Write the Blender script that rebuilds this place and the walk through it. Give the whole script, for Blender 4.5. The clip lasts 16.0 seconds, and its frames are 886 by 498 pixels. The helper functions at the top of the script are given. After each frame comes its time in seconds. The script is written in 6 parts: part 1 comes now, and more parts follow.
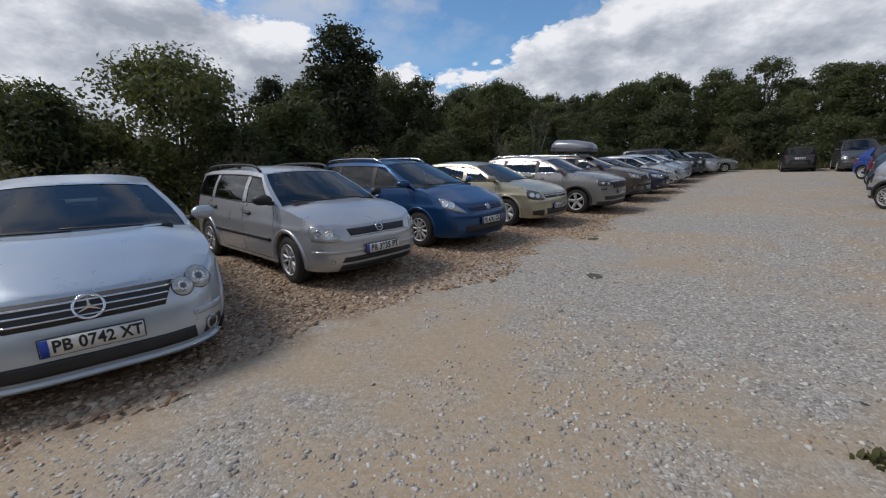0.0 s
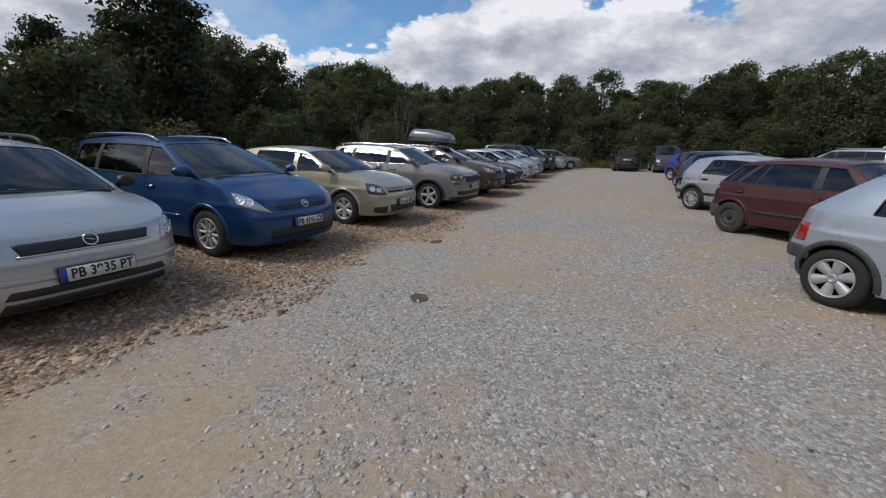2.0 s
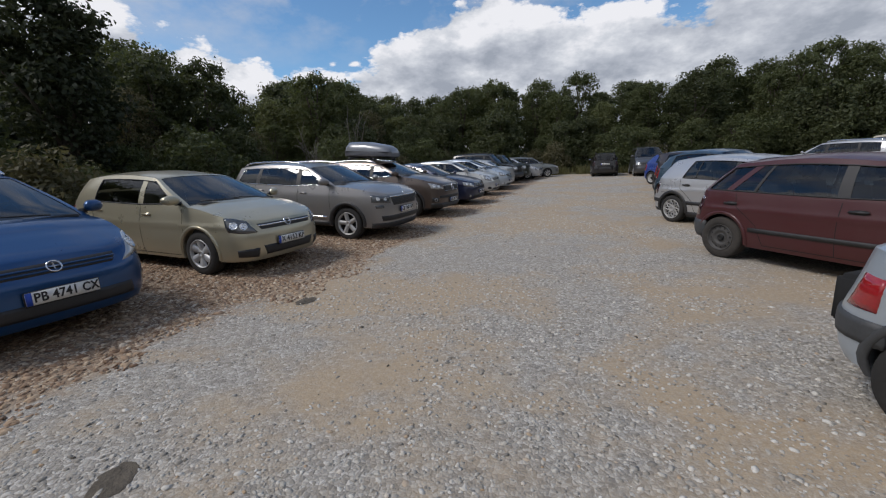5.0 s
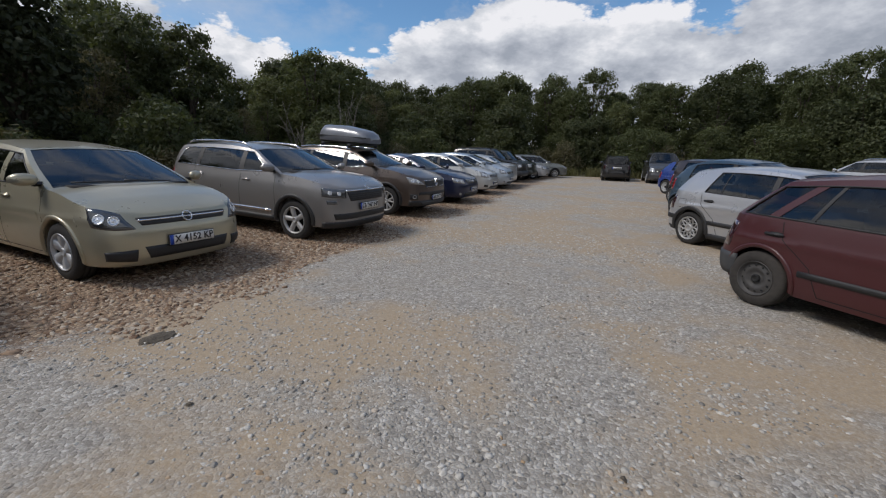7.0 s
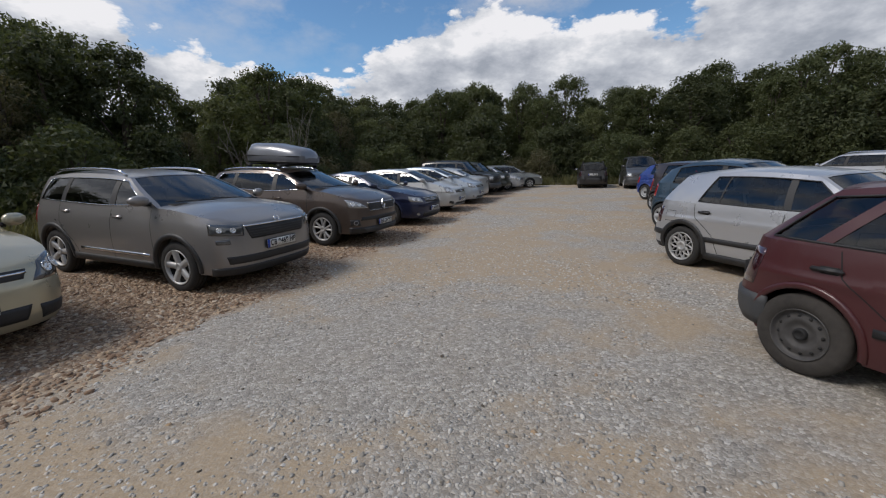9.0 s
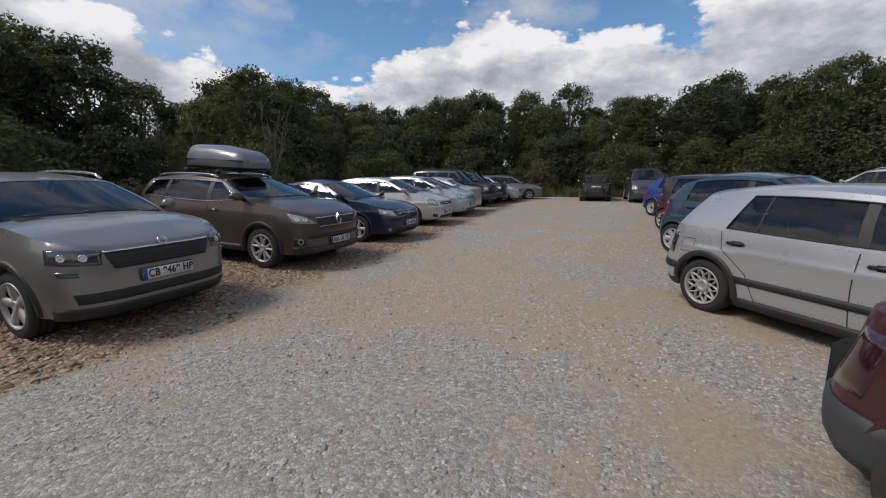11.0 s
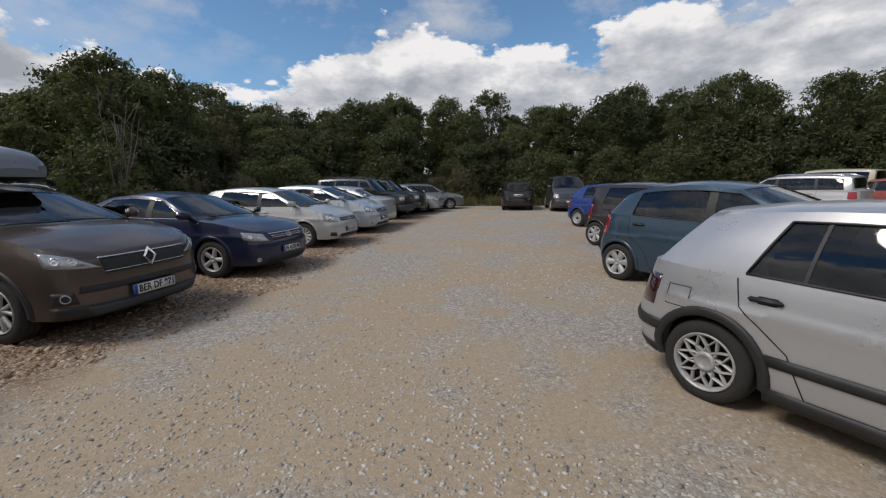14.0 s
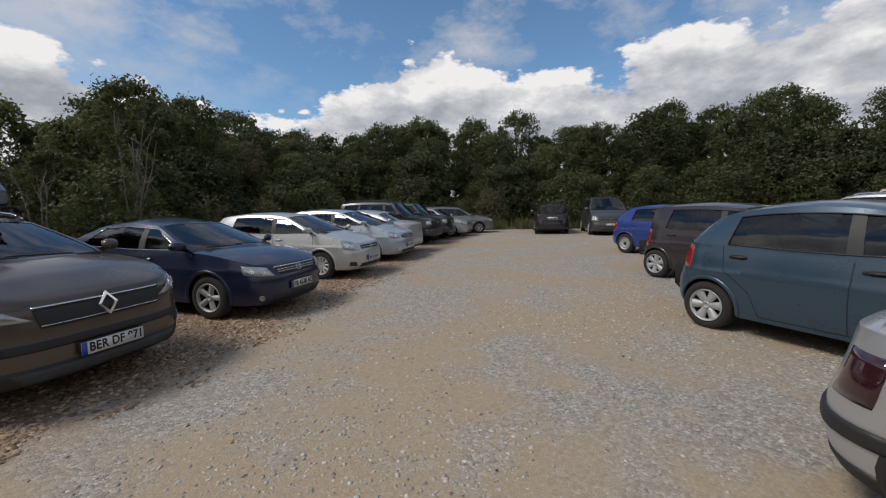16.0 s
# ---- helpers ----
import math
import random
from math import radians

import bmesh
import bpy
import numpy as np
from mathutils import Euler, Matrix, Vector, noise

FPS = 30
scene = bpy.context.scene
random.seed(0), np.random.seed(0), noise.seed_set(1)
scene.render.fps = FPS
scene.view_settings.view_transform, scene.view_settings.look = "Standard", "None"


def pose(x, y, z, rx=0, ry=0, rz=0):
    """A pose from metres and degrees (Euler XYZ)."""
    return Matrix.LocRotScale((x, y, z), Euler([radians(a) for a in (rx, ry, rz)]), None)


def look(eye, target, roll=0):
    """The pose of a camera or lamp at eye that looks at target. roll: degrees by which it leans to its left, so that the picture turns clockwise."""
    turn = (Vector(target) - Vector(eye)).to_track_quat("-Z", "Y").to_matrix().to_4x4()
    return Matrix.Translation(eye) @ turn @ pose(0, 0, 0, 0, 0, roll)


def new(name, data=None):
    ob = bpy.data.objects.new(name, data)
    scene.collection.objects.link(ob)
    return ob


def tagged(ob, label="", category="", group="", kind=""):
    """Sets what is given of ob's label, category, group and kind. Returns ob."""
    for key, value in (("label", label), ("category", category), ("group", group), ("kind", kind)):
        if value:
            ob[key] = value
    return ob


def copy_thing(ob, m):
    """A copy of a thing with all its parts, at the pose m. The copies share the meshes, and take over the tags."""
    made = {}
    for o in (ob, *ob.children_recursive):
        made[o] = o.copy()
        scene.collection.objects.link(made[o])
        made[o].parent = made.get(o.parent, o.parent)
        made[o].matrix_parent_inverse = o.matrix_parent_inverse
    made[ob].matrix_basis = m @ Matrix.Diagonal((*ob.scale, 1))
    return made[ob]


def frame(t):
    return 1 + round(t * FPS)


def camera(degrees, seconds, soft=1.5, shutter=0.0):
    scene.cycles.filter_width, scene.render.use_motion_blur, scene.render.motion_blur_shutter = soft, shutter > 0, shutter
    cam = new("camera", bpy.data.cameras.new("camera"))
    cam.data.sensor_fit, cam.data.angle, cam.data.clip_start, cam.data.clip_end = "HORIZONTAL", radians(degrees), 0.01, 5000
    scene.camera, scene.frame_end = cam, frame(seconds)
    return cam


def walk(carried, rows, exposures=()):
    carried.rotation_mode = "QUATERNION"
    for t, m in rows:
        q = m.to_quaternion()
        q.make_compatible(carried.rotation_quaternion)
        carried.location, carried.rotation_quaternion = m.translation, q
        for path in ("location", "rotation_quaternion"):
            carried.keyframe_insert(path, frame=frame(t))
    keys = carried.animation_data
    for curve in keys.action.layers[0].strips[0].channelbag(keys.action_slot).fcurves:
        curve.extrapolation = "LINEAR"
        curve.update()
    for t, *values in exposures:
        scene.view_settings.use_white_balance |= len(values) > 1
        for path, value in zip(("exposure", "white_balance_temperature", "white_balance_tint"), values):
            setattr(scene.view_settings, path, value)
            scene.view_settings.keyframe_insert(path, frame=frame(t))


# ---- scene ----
cam = camera(95.1, 16.0, soft=1.2)
METRES, EYE, TILT, LEAN, TURN = 12.5, 1.413, 0.0, 0.0, 0.0
ROWS = [
    (0.0, 0.0, 0.0, 0.0, -0.45, -11.3, 2.26),
    (0.5, 0.006, 0.0245, 0.0019, -6.45, -12.61, 3.03),
    (1.0, 0.0296, 0.045, -0.0002, -6.94, -10.82, 2.24),
    (1.5, 0.0559, 0.0634, 0.0001, -10.57, -14.8, 3.6),
    (2.0, 0.0765, 0.0934, 0.0007, -17.33, -13.25, -0.59),
    (2.5, 0.1036, 0.1184, 0.0004, -17.3, -11.02, 1.72),
    (3.0, 0.1296, 0.1357, 0.0035, -15.94, -11.45, 1.64),
    (3.5, 0.1516, 0.1595, 0.0014, -18.46, -11.49, 0.06),
    (4.0, 0.1768, 0.1816, 0.002, -20.17, -11.87, 1.94),
    (6.5, 0.305, 0.2851, 0.0038, -16.63, -10.94, 1.2),
    (7.0, 0.3244, 0.3138, 0.0033, -17.29, -12.63, -1.44),
    (7.5, 0.3545, 0.3407, 0.0036, -14.65, -11.7, 0.36),
    (8.0, 0.3746, 0.362, 0.0034, -16.09, -13.66, 1.88),
    (8.5, 0.3926, 0.391, 0.006, -19.15, -12.72, 0.12),
    (9.0, 0.4156, 0.414, 0.0063, -19.98, -10.74, 1.45),
    (11.5, 0.5222, 0.5295, 0.0084, -19.45, -9.24, 0.05),
    (12.0, 0.5377, 0.5537, 0.0107, -22.35, -9.17, 0.41),
    (12.5, 0.5576, 0.5772, 0.01, -18.34, -8.65, -1.23),
    (13.0, 0.5745, 0.5968, 0.0108, -19.79, -10.4, 0.06),
    (13.5, 0.5892, 0.6238, 0.0116, -26.24, -9.66, -1.12),
    (14.0, 0.6059, 0.647, 0.0124, -29.74, -8.56, 0.81),
    (14.5, 0.624, 0.6669, 0.016, -27.73, -5.42, -0.34),
    (15.0, 0.634, 0.6903, 0.0153, -29.24, -5.28, -1.16),
    (15.5, 0.6372, 0.7168, 0.0153, -30.13, -7.24, -0.28),
    (16.0, 0.6432, 0.7379, 0.0143, -26.15, -5.33, 1.3),
]
walk(cam, [(t, pose(0, 0, EYE, TILT, LEAN, TURN) @ pose(METRES * x, METRES * y, METRES * z, 90 + pitch, roll, yaw)) for t, x, y, z, yaw, pitch, roll in ROWS],
     exposures=[(0.0, 0.20, 6450, 13), (8.0, 0.20, 6550, 13), (16.0, 0.20, 6850, 13)])


# ---- world and sun ----
SUN_EL, SUN_AZ = 50.0, -84.0          # degrees; azimuth from +y towards +x
world = bpy.data.worlds.new("world")
scene.world = world
world.use_nodes = True
wt = world.node_tree
wt.nodes.clear()


def node(tree, kind, ins=None, operation="", use_clamp=False, feature="", distance=""):
    n = tree.nodes.new(kind)
    if operation:
        n.operation = operation
    if use_clamp:
        n.use_clamp = True
    if feature:
        n.feature = feature
    if distance:
        n.distance = distance
    for k, v in (ins or {}).items():
        if isinstance(v, bpy.types.NodeSocket):
            tree.links.new(v, n.inputs[k])
        else:
            n.inputs[k].default_value = v
    return n


def maths(tree, op, a, b=0.0, clamp=False):
    return node(tree, "ShaderNodeMath", {0: a, 1: b}, operation=op, use_clamp=clamp).outputs[0]


def vmath(tree, op, a, b=(0, 0, 0)):
    return node(tree, "ShaderNodeVectorMath", {0: a, 1: b}, operation=op).outputs[0]


def blend(tree, fac, a, b, mode="MIX"):
    n = tree.nodes.new("ShaderNodeMix")
    n.data_type, n.blend_type = "RGBA", mode
    for sock, v in ((n.inputs[0], fac), (n.inputs[6], a), (n.inputs[7], b)):
        if isinstance(v, bpy.types.NodeSocket):
            tree.links.new(v, sock)
        else:
            sock.default_value = v if not isinstance(v, tuple) or len(v) == 4 else (*v, 1)
    return n.outputs[2]


def ramp(tree, fac, stops):
    n = tree.nodes.new("ShaderNodeValToRGB")
    tree.links.new(fac, n.inputs[0])
    while len(n.color_ramp.elements) < len(stops):
        n.color_ramp.elements.new(0.5)
    for e, (p, c) in zip(n.color_ramp.elements, stops):
        e.position = p
        e.color = (c, c, c, 1) if not isinstance(c, tuple) else (*c, 1)
    return n.outputs[0]


sky = node(wt, "ShaderNodeTexSky")
sky.sky_type, sky.sun_disc = "NISHITA", False
sky.sun_elevation, sky.sun_rotation = radians(SUN_EL), radians(SUN_AZ)
sky.air_density, sky.dust_density, sky.ozone_density = 1.0, 0.0, 4.0
way = node(wt, "ShaderNodeTexCoord").outputs["Generated"]
xyz = node(wt, "ShaderNodeSeparateXYZ", {0: way})
high = xyz.outputs[2]
squat = node(wt, "ShaderNodeCombineXYZ", {0: xyz.outputs[0], 1: xyz.outputs[1], 2: maths(wt, "MULTIPLY", high, 1.9)}).outputs[0]
east = maths(wt, "ARCTAN2", xyz.outputs[0], xyz.outputs[1])          # from +y towards +x
rise = maths(wt, "MULTIPLY", maths(wt, "ARCSINE", high), 180 / math.pi)
# height of the cumulus tops round the horizon, degrees by bearing; added higher out of view to whiten the light on the
# paint
TOPS = [(-180, 34), (-70, 32), (-45, 26), (-25, 21), (-14, 16.5), (-6, 14), (2, 11.5), (7, 12), (11, 15), (16, 18), (22, 21.5), (27, 21.5), (33, 18.5), (39, 17.5), (43, 18.5),
        (47, 17), (52, 20), (57, 21), (63, 19), (69, 19.5), (75, 21), (84, 20), (105, 26), (180, 34)]
tops = maths(wt, "MULTIPLY", ramp(wt, maths(wt, "ADD", maths(wt, "MULTIPLY", east, 0.5 / math.pi), 0.5), [((a + 180) / 360, h / 45) for a, h in TOPS]), 45.0)


def billow(shift):
    """Relief of the cumulus: heaps upon heaps with ragged edges."""
    p = vmath(wt, "ADD", squat, shift)
    big = node(wt, "ShaderNodeTexVoronoi", {"Vector": p, "Scale": 7.5, "Detail": 4.0, "Roughness": 0.55, "Lacunarity": 2.3}, feature="SMOOTH_F1").outputs[0]
    wisp = node(wt, "ShaderNodeTexNoise", {"Vector": p, "Scale": 6.0, "Detail": 8.0, "Roughness": 0.6}).outputs[0]
    return maths(wt, "ADD", maths(wt, "MULTIPLY", maths(wt, "SUBTRACT", 0.42, big), 0.8), maths(wt, "MULTIPLY", maths(wt, "SUBTRACT", wisp, 0.5), 0.9))


CLOUD = (1.7, 4.2, 0.6)
heap = billow(CLOUD)
lit = billow((CLOUD[0] - 0.05, CLOUD[1] + 0.01, CLOUD[2] + 0.08))
inside = maths(wt, "SUBTRACT", tops, rise)                              # degrees below the tops
cover = ramp(wt, maths(wt, "ADD", maths(wt, "MULTIPLY", maths(wt, "ADD", inside, maths(wt, "MULTIPLY", heap, 9.0)), 0.05), 0.635), [(0.49, 0.0), (0.545, 1.0)])
mass = node(wt, "ShaderNodeTexNoise", {"Vector": squat, "Scale": 3.4, "Detail": 3.0}).outputs[0]
relief = maths(wt, "MULTIPLY", maths(wt, "SUBTRACT", heap, lit), 0.6)
deep = maths(wt, "MULTIPLY", ramp(wt, maths(wt, "MULTIPLY", inside, 0.06), [(0.05, 0.0), (0.45, 1.0), (0.75, 0.75)]), 0.30)
tone = maths(wt, "ADD", maths(wt, "SUBTRACT", maths(wt, "ADD", relief, 0.72), deep), maths(wt, "MULTIPLY", maths(wt, "SUBTRACT", mass, 0.5), 0.5))
shade = ramp(wt, tone, [(0.22, (2.5, 2.8, 3.25)), (0.42, (3.5, 3.8, 4.25)), (0.60, (4.7, 5.0, 5.35)), (0.78, (6.3, 6.45, 6.65))])
# thin grey sheets higher up
veil = node(wt, "ShaderNodeTexNoise", {"Vector": vmath(wt, "ADD", squat, (3.1, 0.4, 2.0)), "Scale": 2.6, "Detail": 7.0, "Roughness": 0.62}).outputs[0]
veil = maths(wt, "MULTIPLY", ramp(wt, veil, [(0.47, 0.0), (0.64, 0.85)]), ramp(wt, maths(wt, "MULTIPLY", rise, 1 / 60), [(0.2, 0.12), (0.36, 1.0)]))
haze = ramp(wt, high, [(0.0, 0.85), (0.2, 0.0)])
blue = blend(wt, haze, blend(wt, 1.0, sky.outputs[0], (0.75, 0.92, 0.95), "MULTIPLY"), (5.0, 5.4, 5.8))
both = blend(wt, cover, blend(wt, veil, blue, (4.3, 4.5, 4.8)), shade)
back = node(wt, "ShaderNodeBackground", {"Color": both, "Strength": 0.115})
node(wt, "ShaderNodeOutputWorld", {"Surface": back.outputs[0]})

sun = new("sun", bpy.data.lights.new("sun", "SUN"))
sun.data.energy, sun.data.angle, sun.data.color = 1.8, radians(20), (1.0, 0.95, 0.87)
a, e = radians(SUN_AZ), radians(SUN_EL)
sun.matrix_world = look((math.sin(a) * math.cos(e) * 60, math.cos(a) * math.cos(e) * 60, math.sin(e) * 60), (0, 0, 0))


# ---- materials ----
def material(name):
    m = bpy.data.materials.new(name)
    m.use_nodes = True
    return m, m.node_tree, m.node_tree.nodes["Principled BSDF"]


def put(tree, sock, v):
    if isinstance(v, bpy.types.NodeSocket):
        tree.links.new(v, sock)
    else:
        sock.default_value = v if not isinstance(v, tuple) or len(v) == 4 else (*v, 1)


def plain(name, color, rough=0.5, metal=0.0, vary=0.15, scale=30.0, bump=0.0, coat=0.0):
    """A plain material with two scales of variation."""
    m, t, p = material(name)
    pos = node(t, "ShaderNodeTexCoord").outputs["Object"]
    n1 = node(t, "ShaderNodeTexNoise", {"Vector": pos, "Scale": scale, "Detail": 4.0}).outputs[0]
    n2 = node(t, "ShaderNodeTexNoise", {"Vector": pos, "Scale": scale / 9, "Detail": 3.0}).outputs[0]
    mix = maths(t, "ADD", maths(t, "MULTIPLY", n1, 0.5), maths(t, "MULTIPLY", n2, 0.5))
    f = ramp(t, mix, [(0.3, 1 - vary), (0.7, 1 + vary)])
    put(t, p.inputs["Base Color"], blend(t, 1.0, color, f, "MULTIPLY"))
    put(t, p.inputs["Roughness"], maths(t, "ADD", maths(t, "MULTIPLY", n1, 0.2), rough - 0.1, True))
    p.inputs["Metallic"].default_value = metal
    p.inputs["Coat Weight"].default_value = coat
    if bump:
        b = node(t, "ShaderNodeBump", {"Height": n1, "Strength": bump, "Distance": 0.01})
        put(t, p.inputs["Normal"], b.outputs[0])
    return m


def paint(name, color, metal=0.5, dust=0.12, rough=0.26):
    """Car paint: flakes, clear coat and a film of road dust in blotches."""
    m, t, p = material(name)
    pos = node(t, "ShaderNodeTexCoord").outputs["Object"]
    film = node(t, "ShaderNodeTexNoise", {"Vector": pos, "Scale": 2.2, "Detail": 7.0, "Roughness": 0.65}).outputs[0]
    speck = node(t, "ShaderNodeTexNoise", {"Vector": pos, "Scale": 90.0, "Detail": 2.0}).outputs[0]
    f = maths(t, "MULTIPLY", maths(t, "ADD", maths(t, "MULTIPLY", film, 0.75), maths(t, "MULTIPLY", speck, 0.25)), dust * 2, True)
    put(t, p.inputs["Base Color"], blend(t, f, color, (0.34, 0.31, 0.26)))
    put(t, p.inputs["Roughness"], maths(t, "ADD", maths(t, "MULTIPLY", film, 0.25), rough - 0.08))
    put(t, p.inputs["Coat Roughness"], maths(t, "MULTIPLY", film, 0.16))
    p.inputs["Metallic"].default_value, p.inputs["Coat Weight"].default_value = metal, 0.5
    return m


def glass_mat(name, tint, gloss=0.03):
    m, t, p = material(name)
    t.nodes.remove(p)
    see = node(t, "ShaderNodeBsdfTransparent", {"Color": (*tint, 1)})
    shine = node(t, "ShaderNodeBsdfGlossy", {"Color": (1, 1, 1, 1), "Roughness": gloss})
    fres = node(t, "ShaderNodeFresnel", {"IOR": 1.55}).outputs[0]
    mix = node(t, "ShaderNodeMixShader", {0: maths(t, "ADD", maths(t, "MULTIPLY", fres, 1.0), 0.01, True), 1: see.outputs[0], 2: shine.outputs[0]})
    t.links.new(mix.outputs[0], t.nodes["Material Output"].inputs[0])
    return m


GLASS = glass_mat("car_glass", (0.20, 0.22, 0.22))
GLASS_DARK = glass_mat("tinted_car_glass", (0.16, 0.18, 0.19))
LENS = plain("headlight_lens", (0.40, 0.41, 0.41), 0.2, 0.45, 0.3, 40, 0.0, 1.0)
LENS_DARK = plain("smoked_lens", (0.10, 0.105, 0.11), 0.12, 0.5, 0.2, 40, 0.0, 1.0)
LAMP = plain("reflector", (0.70, 0.71, 0.72), 0.28, 0.8, 0.2, 60)
REDLENS = plain("red_lens", (0.30, 0.012, 0.015), 0.15, 0.0, 0.2, 60, 0.0, 1.0)
DARKRED = plain("smoked_red_lens", (0.035, 0.008, 0.012), 0.15, 0.0, 0.2, 60, 0.0, 1.0)
AMBER = plain("amber_lens", (0.6, 0.2, 0.03), 0.2, 0.0, 0.1, 60, 0.0, 1.0)
TYRE = plain("tyre_rubber", (0.022, 0.021, 0.02), 0.85, 0.0, 0.35, 40, 0.4)
TYRE_DUSTY = plain("dusty_tyre_rubber", (0.038, 0.034, 0.030), 0.9, 0.0, 0.4, 25, 0.4)
PLASTIC = plain("black_plastic", (0.022, 0.022, 0.023), 0.55, 0.0, 0.25, 60, 0.1)
GREYPLASTIC = plain("faded_grey_plastic", (0.05, 0.052, 0.055), 0.6, 0.0, 0.25, 60, 0.1)
SEAM = plain("seam_gap", (0.012, 0.012, 0.012), 0.8)
CHROME = plain("chrome", (0.75, 0.76, 0.78), 0.12, 1.0, 0.08, 30)
ALLOY = plain("alloy_wheel", (0.40, 0.40, 0.395), 0.48, 0.35, 0.2, 30)
COVER = plain("silver_wheel_cover", (0.42, 0.43, 0.44), 0.45, 0.3, 0.2, 30)
DARKALLOY = plain("dark_steel_wheel", (0.075, 0.072, 0.07), 0.6, 0.3, 0.3, 25)
CABIN = plain("cabin_trim", (0.03, 0.03, 0.032), 0.8, 0.0, 0.3, 30)
SEATCLOTH = plain("seat_cloth", (0.05, 0.05, 0.055), 0.9, 0.0, 0.3, 80, 0.3)
UNDER = plain("underbody", (0.012, 0.012, 0.012), 0.9)
PLATEWHITE = plain("plate_white", (0.72, 0.72, 0.70), 0.4, 0.0, 0.08, 30)
PLATEBLUE = plain("plate_blue", (0.02, 0.07, 0.42), 0.4, 0.0, 0.1, 30)
INK = plain("plate_ink", (0.015, 0.015, 0.018), 0.5)
WHITEPAINT = plain("sticker_white", (0.7, 0.7, 0.7), 0.5)
BOXGREY = plain("roof_box_shell", (0.20, 0.21, 0.23), 0.32, 0.2, 0.1, 20, 0.05, 0.4)


# ---- mesh helpers ----
def mesh_from(name, verts, faces, mat, smooth=True):
    me = bpy.data.meshes.new(name)
    me.from_pydata([tuple(v) for v in verts], [], faces)
    me.materials.append(mat)
    if smooth:
        me.polygons.foreach_set("use_smooth", [True] * len(me.polygons))
    me.update()
    return me


def part(name, bm, mat, parent, label="", smooth=True):
    """One mesh object under a thing or a part, from a bmesh or from (verts, faces)."""
    if isinstance(bm, tuple):
        me = mesh_from(name, bm[0], bm[1], mat, smooth)
    else:
        me = bpy.data.meshes.new(name)
        bm.to_mesh(me)
        bm.free()
        me.materials.append(mat)
        if smooth:
            me.polygons.foreach_set("use_smooth", [True] * len(me.polygons))
    ob = new(name, me)
    ob.parent = parent
    return tagged(ob, label)


def box_bm(size, at=(0, 0, 0), bevel=0.0, m=None):
    bm = bmesh.new()
    bmesh.ops.create_cube(bm, size=1.0, matrix=Matrix.Translation(at) @ (m or Matrix()) @ Matrix.Diagonal((*size, 1)))
    if bevel:
        bmesh.ops.bevel(bm, geom=bm.edges[:], offset=bevel, segments=2, affect="EDGES")
    return bm


def facing(verts, faces, way):
    """The faces, each turned so that it faces along way."""
    out = []
    for f in faces:
        a, b, c = (Vector(verts[i]) for i in (f[0], f[1], f[2]))
        n = (b - a).cross(Vector(verts[f[3]]) - a) if len(f) > 3 else (b - a).cross(c - a)
        out.append(f if n.dot(way) > 0 else f[::-1])
    return out


def grid_faces(rows, cols, off=0, flip=False):
    out = []
    for i in range(rows - 1):
        for j in range(cols - 1):
            a = off + i * cols + j
            f = (a, a + 1, a + cols + 1, a + cols)
            out.append(f[::-1] if flip else f)
    return out


def lathe(profile, seg):
    """Verts and faces of a profile of (radius, axis) pairs turned about the y axis."""
    verts, faces, n = [], [], len(profile)
    for i in range(seg):
        c, s = math.cos(2 * math.pi * i / seg), math.sin(2 * math.pi * i / seg)
        verts += [(r * c, y, r * s) for r, y in profile]
    for i in range(seg):
        for j in range(n - 1):
            a, b = i * n + j, (i + 1) % seg * n + j
            faces.append((a, b, b + 1, a + 1))
    return verts, faces


def tube(points, r, seg=6):
    """Verts and faces of a closed-ended tube along points."""
    verts, faces = [], []
    pts = [Vector(p) for p in points]
    for i, p in enumerate(pts):
        d = (pts[min(i + 1, len(pts) - 1)] - pts[max(i - 1, 0)]).normalized()
        u = d.cross(Vector((0.3, 0.2, 1))).normalized()
        w = d.cross(u)
        rr = r[i] if isinstance(r, (list, tuple)) else r
        verts += [p + (u * math.cos(2 * math.pi * k / seg) + w * math.sin(2 * math.pi * k / seg)) * rr for k in range(seg)]
    for i in range(len(pts) - 1):
        for k in range(seg):
            a, b = i * seg + k, i * seg + (k + 1) % seg
            faces.append((a, b, b + seg, a + seg))
    faces.append(tuple(range(seg))[::-1])
    faces.append(tuple(range(len(verts) - seg, len(verts))))
    return verts, faces


def curve(points):
    """A smooth monotone-ish interpolation through (x, value) pairs, sorted by x."""
    pts = sorted(points)
    xs, ys = [p[0] for p in pts], [p[1] for p in pts]

    def f(x):
        if x <= xs[0]:
            return ys[0]
        if x >= xs[-1]:
            return ys[-1]
        i = max(k for k in range(len(xs) - 1) if xs[k] <= x)
        h = xs[i + 1] - xs[i]
        t = (x - xs[i]) / h
        m0 = (ys[i + 1] - ys[max(i - 1, 0)]) / (xs[i + 1] - xs[max(i - 1, 0)])
        j = min(i + 2, len(xs) - 1)
        m1 = (ys[j] - ys[i]) / (xs[j] - xs[i])
        return (2 * t ** 3 - 3 * t * t + 1) * ys[i] + (t ** 3 - 2 * t * t + t) * h * m0 + (3 * t * t - 2 * t ** 3) * ys[i + 1] + (t ** 3 - t * t) * h * m1
    return f


# ---- cars ----
wheel_cache = {}


